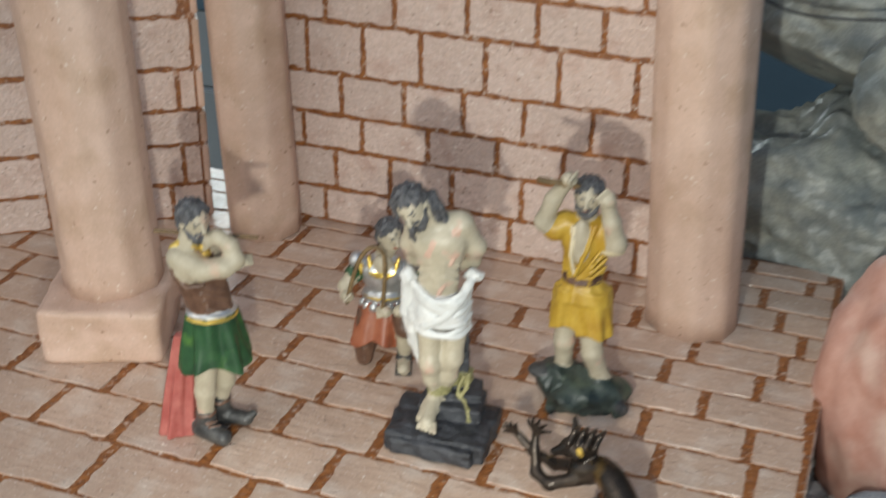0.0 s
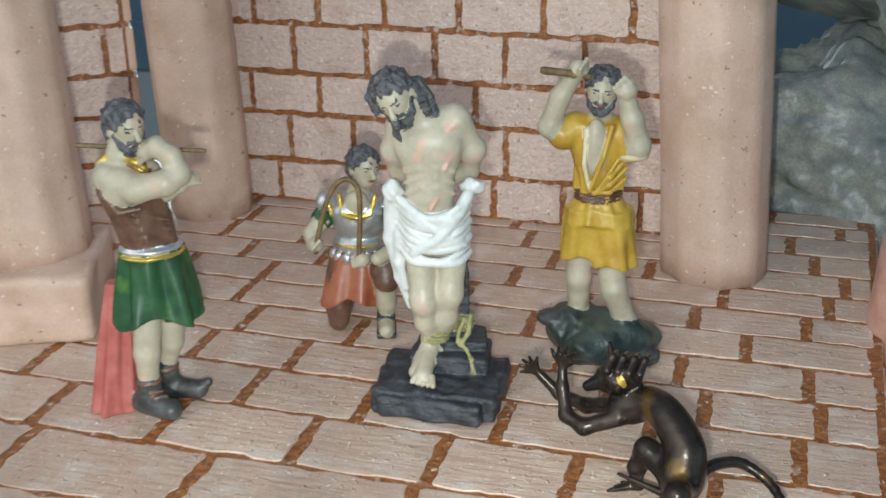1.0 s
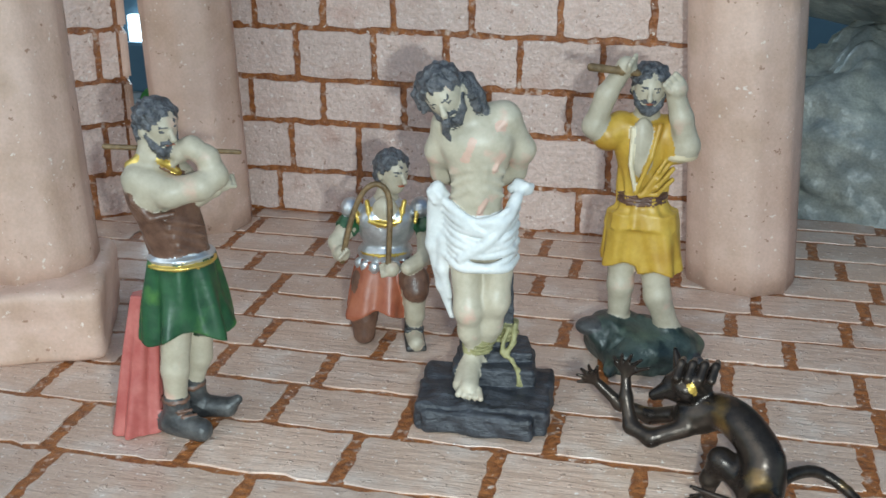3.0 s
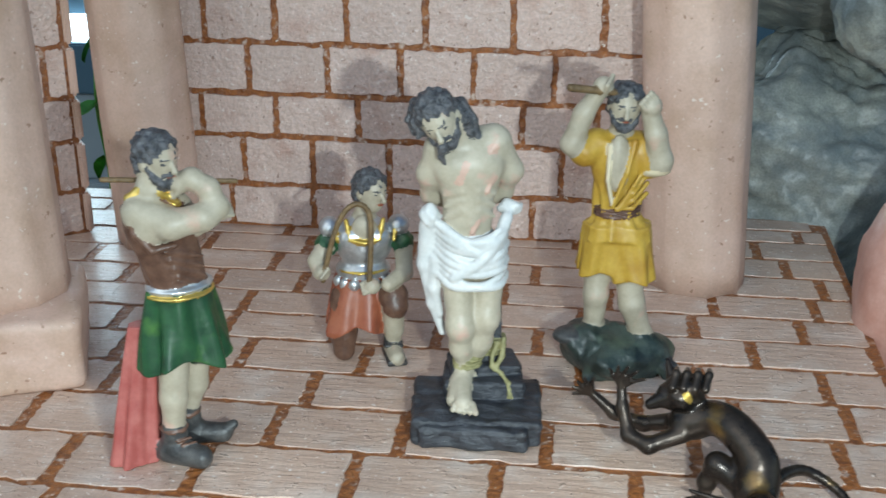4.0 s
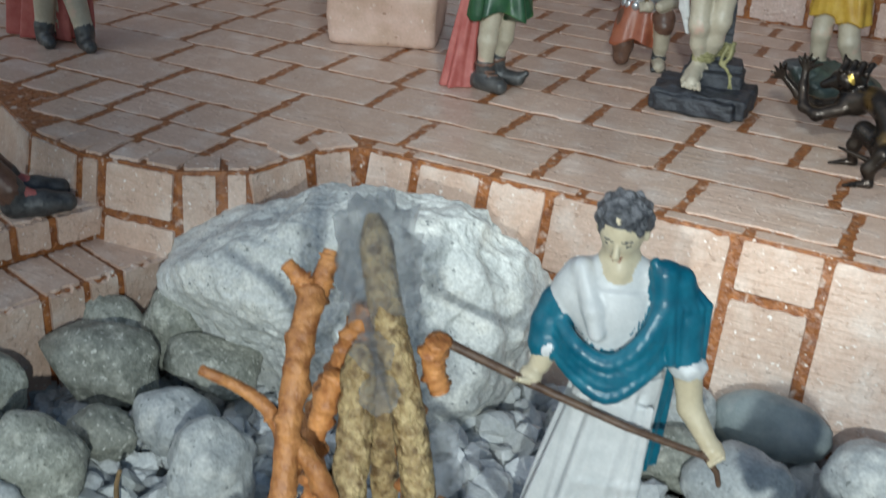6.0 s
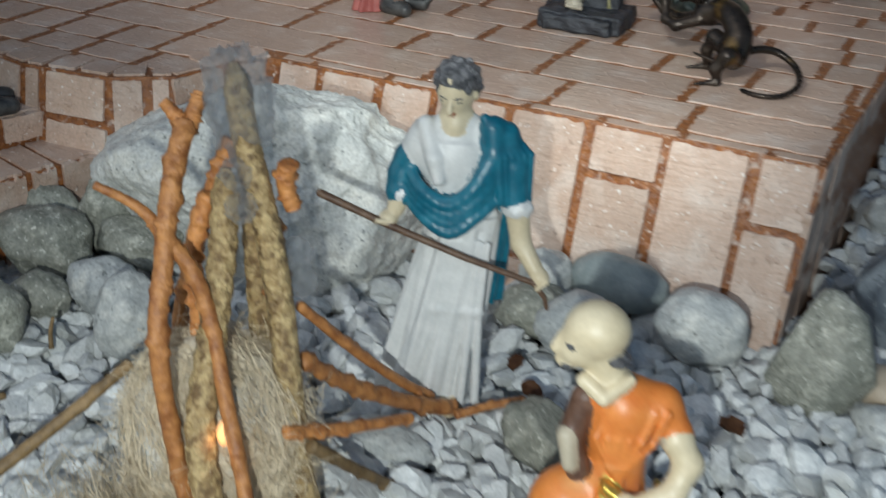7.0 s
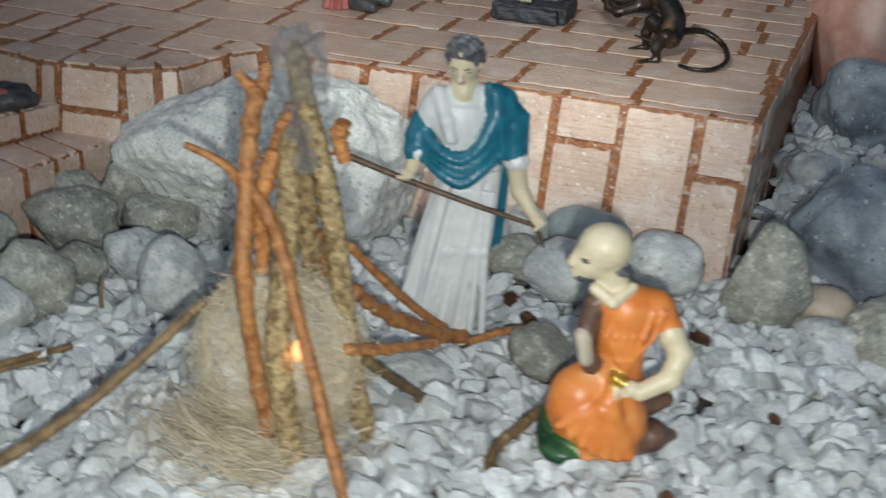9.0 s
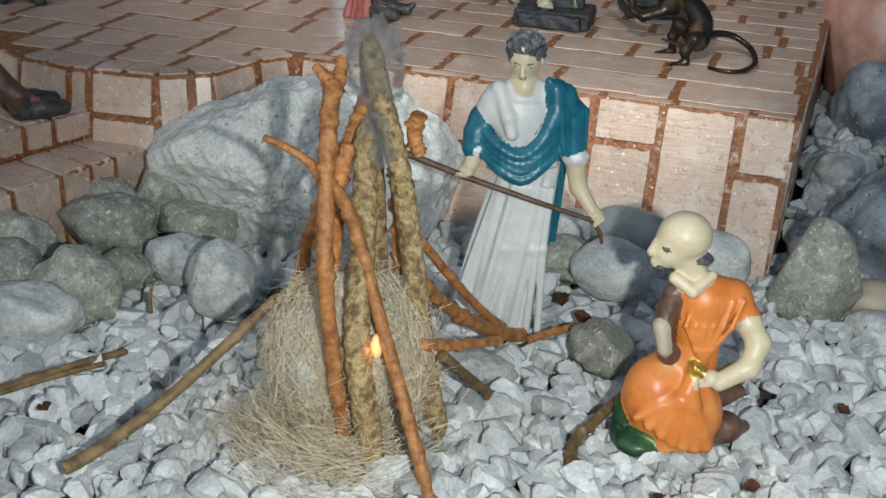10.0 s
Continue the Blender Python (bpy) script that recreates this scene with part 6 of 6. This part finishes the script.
def dry_leaf(at, size, turn, seed):
    r = random.Random(seed)
    bm = bmesh.new()
    rows = []
    for i in range(7):
        f = i / 6
        w = size * 0.45 * math.sin(math.pi * (0.06 + 0.9 * f)) * r.uniform(0.7, 1.2)
        rows.append([bm.verts.new((size * (f - 0.5), s * w, 0.12 * size * (s * s) + 0.05 * size * math.sin(5 * f + seed))) for s in (-1, -0.5, 0, 0.5, 1)])
    for a, b in zip(rows, rows[1:]):
        for k in range(4):
            bm.faces.new((a[k], a[k + 1], b[k + 1], b[k]))
    bmesh.ops.solidify(bm, geom=bm.faces[:], thickness=0.006)
    m = pose(*at, 20 * math.sin(seed), 15, turn)
    bmesh.ops.transform(bm, matrix=m, verts=bm.verts)
    tagged(put_mesh("leaf", bm, LEAFMAT if seed % 3 else BRANCH, smooth=True), "small dry brown leaf lying in the gravel", "leaf", "dry leaves in the gravel")
LEAFMAT = material("dry_leaf", (0.10, 0.04, 0.018), (0.2, 0.09, 0.04), 0.6, 300, bump=0.3)
for i, (x, y, s) in enumerate(((0.72, 3.1, 0.16), (1.95, 3.35, 0.2), (1.28, 1.78, 0.17), (-2.2, 0.6, 0.13), (2.1, 1.4, 0.1), (-1.55, 2.55, 0.17), (0.5, 3.35, 0.15), (2.6, 2.5, 0.1), (2.25, 4.55, 0.2), (1.6, 1.1, 0.09))):
    dry_leaf((x, y, G + 0.11), s, 47 * i, i + 1)

stone("rock", "round pitted grey rock above the pink one", "rock", BACKROCK, (2.68, 11.0, 2.12), (1.38, 1.2, 1.45), 91, 0, detail=5, lumps=0.14, fine=0.05)
def vine():
    """A thin trailing stem with small leaves, hanging in the gap beside the back column."""
    plant = thing("plant", "thin trailing green plant hanging behind the column", "plant", at=(-4.93, 11.9, 0))
    stem = smooth_line([(0.1, 0, 3.6), (0.0, 0.02, 2.6), (0.07, 0, 1.6), (0.0, 0, 0.7), (0.06, 0, -0.1), (0.02, 0, -1.5)], 8)
    bm = bmesh.new()
    tube(bm, stem, [0.02] * len(stem), 6)
    part("stem", bm, VINE, plant, smooth=True)
    r = random.Random(3)
    for p in stem[::6]:
        for side in (-1, 1):
            bm = bmesh.new()
            rows = [[bm.verts.new((u * 0.24, w * 0.09 * math.sin(math.pi * (0.08 + 0.9 * u)), 0.05 * w * w - 0.1 * u * u)) for w in (-1, 0, 1)] for u in (0, 0.25, 0.5, 0.75, 1)]
            for a, b in zip(rows, rows[1:]):
                for k in (0, 1):
                    bm.faces.new((a[k], a[k + 1], b[k + 1], b[k]))
            bmesh.ops.solidify(bm, geom=bm.faces[:], thickness=0.006)
            turn = pose(*p, r.uniform(-50, 50), r.uniform(10, 50), 90 - 90 * side + r.uniform(-60, 60))
            bmesh.ops.transform(bm, matrix=turn, verts=bm.verts)
            part("leaf", bm, VINE, plant, smooth=True)
vine()
# thin cable over the rocks
bm = bmesh.new()
tube(bm, smooth_line([(0.95, 11.3, 2.75), (1.3, 11.25, 2.63), (1.7, 11.2, 2.62), (2.2, 11.2, 2.66), (3.4, 11.2, 2.78)], 8), [0.016] * 33, 6)
tagged(put_mesh("cable", bm, CABLE, smooth=True), "thin dark cable hanging along the grey rocks", "cable")

# ---- the bricks of floor, walls and steps ----
LINES = (5.13, 5.77, 6.40, 6.95, 7.46, 7.92, 8.38, 8.80, 9.20, 9.60, 10.0, 10.4, 10.8, 11.1, 11.38)
STARTS = ((-1.4, 1.1), (-0.28, 1.22), (-0.52, 0.82), (-0.2, 0.87), (-1.66, 0.72), (0.1, 0.8), (-0.36, 0.76), (0.66, 0.82), (0.2, 0.8), (0.5, 0.76), (0.1, 0.8), (0.6, 0.8), (0.2, 0.8), (0.5, 0.8))

def course(y0, y1, x_from, x_to, first, step, gap=0.05):
    x = first - math.ceil((first - x_from) / step) * step
    cuts = [x]
    while x < x_to:
        x += step * (1 + 0.13 * math.sin(5.1 * len(cuts) + 3.3 * y0) * (1 if abs(x - first) > 1.5 * step else 0.3))
        cuts.append(x)
    for a, b in zip(cuts, cuts[1:]):
        a, b = max(a, x_from), min(b, x_to)
        if b - a > 0.1:
            w = 0.004 * math.sin(3 * a)
            lay(platform, FLOORBRICKS, ((a + b) / 2, (y0 + y1) / 2, 0.0), (1, w, 0), (-w, 1, 0), b - a - gap * 1.75, y1 - y0 - gap * 0.85, 0.06)

for (y0, y1), (first, step) in zip(zip(LINES, LINES[1:]), STARTS):
    course(y0, y1, -10.3, 2.01 + 0.027 * ((y0 + y1) / 2 - 5), first, step)
course(4.60, 5.13, -6.4, -2.72, -3.5, 0.55)
course(4.20, 4.60, -5.2, -2.86, -3.25, 0.62)
course(3.90, 4.20, -4.6, -3.25, -3.85, 0.6)
course(4.99, 5.13, -2.48, 2.0, 0.31, 0.62, 0.045)

def coping(a, b, cuts, depth):
    """Bricks along the platform's edge from a to b, their tops level with the floor."""
    p, q = Vector((*a, 0.012)), Vector((*b, 0.012))
    d = (q - p).normalized()
    n = Vector((-d.y, d.x, 0))
    for s0, s1 in zip((0.0, *cuts), (*cuts, 1.0)):
        m = p.lerp(q, (s0 + s1) / 2) + n * (depth / 2 + 0.01)
        lay(platform, FLOORBRICKS, m, d, n, (q - p).length * (s1 - s0) - 0.06, depth - 0.03, 0.06)

coping((-4.7, 3.88), (-4.1, 3.76), (0.5,), 0.3)
coping((-4.1, 3.76), (-3.3, 3.86), (0.24, 0.62), 0.3)
coping((-3.3, 3.86), (-2.88, 4.15), (0.6,), 0.26)
coping((-2.88, 4.15), (-2.72, 4.7), (0.55,), 0.3)
coping((-2.72, 4.7), (-2.5, 4.98), (), 0.3)

def face(core, top0, top1, foot0, foot1, columns, meshes=None):
    """Bricks on a sloping face. columns: rows of start, end and the heights of the joints between, all from 0 to 1."""
    t0, t1, f0, f1 = map(Vector, (top0, top1, foot0, foot1))
    for a, b, *cuts in columns:
        levels = [0.0, *cuts, 1.0]
        for s0, s1 in zip(levels, levels[1:]):
            c0 = t0.lerp(t1, a).lerp(f0.lerp(f1, a), (s0 + s1) / 2)
            c1 = t0.lerp(t1, b).lerp(f0.lerp(f1, b), (s0 + s1) / 2)
            up = (t0.lerp(t1, (a + b) / 2) - f0.lerp(f1, (a + b) / 2))
            along = (c1 - c0).normalized()
            rise = (up - along * up.dot(along))
            n = along.cross(rise.normalized())
            lay(core, meshes or FACEBRICKS, (c0 + c1) / 2 + n * 0.014, along, rise, (c1 - c0).length - 0.08, up.length * (s1 - s0) - 0.06, 0.06)

Z0 = G - 0.1
span = lambda x: (x + 2.48) / (2.0 + 2.48)
face(platform, (-2.48, 4.98, 0.0), (2.02, 5.0, 0.0), (-2.4, 4.56, Z0), (1.94, 4.56, Z0),
     [(span(a), span(b), *c) for a, b, *c in ((-2.48, -2.05, 0.5), (-2.05, -1.5, 0.35), (-1.5, -1.0), (-1.0, -0.35, 0.4), (-0.35, 0.31, 0.78), (0.31, 0.90, 0.27), (0.90, 1.55, 0.86), (1.55, 2.01, 0.36))])
face(platform, (-4.1, 3.76, 0.0), (-3.3, 3.86, 0.0), (-4.1, 3.5, Z0), (-3.2, 3.56, Z0), [(0.0, 0.24, 0.5), (0.24, 1.0, 0.28)])
face(platform, (-4.7, 3.88, 0.0), (-4.1, 3.76, 0.0), (-4.7, 3.6, Z0), (-4.1, 3.5, Z0), [(0.0, 1.0, 0.3, 0.6)])
face(platform, (-5.4, 4.25, 0.0), (-4.7, 3.88, 0.0), (-5.5, 4.0, Z0), (-4.7, 3.6, Z0), [(0.0, 1.0, 0.3, 0.6)])
face(platform, (-3.3, 3.86, 0.0), (-2.88, 4.15, 0.0), (-3.2, 3.56, Z0), (-2.75, 3.8, Z0), [(0.0, 0.6, 0.4), (0.6, 1.0, 0.3)])
face(platform, (-2.88, 4.15, 0.0), (-2.72, 4.7, 0.0), (-2.75, 3.8, Z0), (-2.6, 4.3, Z0), [(0.0, 1.0, 0.5)])
face(platform, (-2.72, 4.7, 0.0), (-2.5, 4.98, 0.0), (-2.6, 4.3, Z0), (-2.4, 4.55, Z0), [(0.0, 1.0, 0.5)])
side = [((k + 0.0) / 14, (k + 1.0) / 14, 0.22 + 0.1 * (k % 3), 0.62 + 0.06 * (k % 2)) for k in range(14)]
face(platform, (2.02, 5.0, 0.0), (2.2, 11.4, 0.0), (1.94, 4.56, Z0), (2.25, 11.6, Z0), side)

for (o, p, q), tread in zip(STEPS, (0.9, 0.56)):
    d = (q - p).normalized()
    back_way = Vector((d.y, -d.x, 0))
    L, s = (q - p).length, 0.0
    k = 0
    while s < L - 0.1:
        w = 0.36 + 0.12 * math.sin(4.7 * k + tread)
        e = min(s + w, L)
        m = p + d * ((s + e) / 2) + back_way * tread / 2
        lay(o, FLOORBRICKS, m, -d, -back_way.cross(Vector((0, 0, 1))).cross(Vector((0, 0, 1))), e - s - 0.045, tread - 0.04, 0.06)
        drop = 0.24 if tread > 0.7 else 0.8
        m = p + d * ((s + e) / 2) - Vector((0, 0, drop / 2)) - back_way * 0.03
        lay(o, FLOORBRICKS, m, -d, Vector((0, 0, 1)), e - s - 0.06, drop - 0.03, 0.06)
        s, k = e, k + 1

brick_wall(back, ba, bd, bn, 4.5, -3.75)
brick_wall(left, la, ld, ln, 7.3, 0.2)
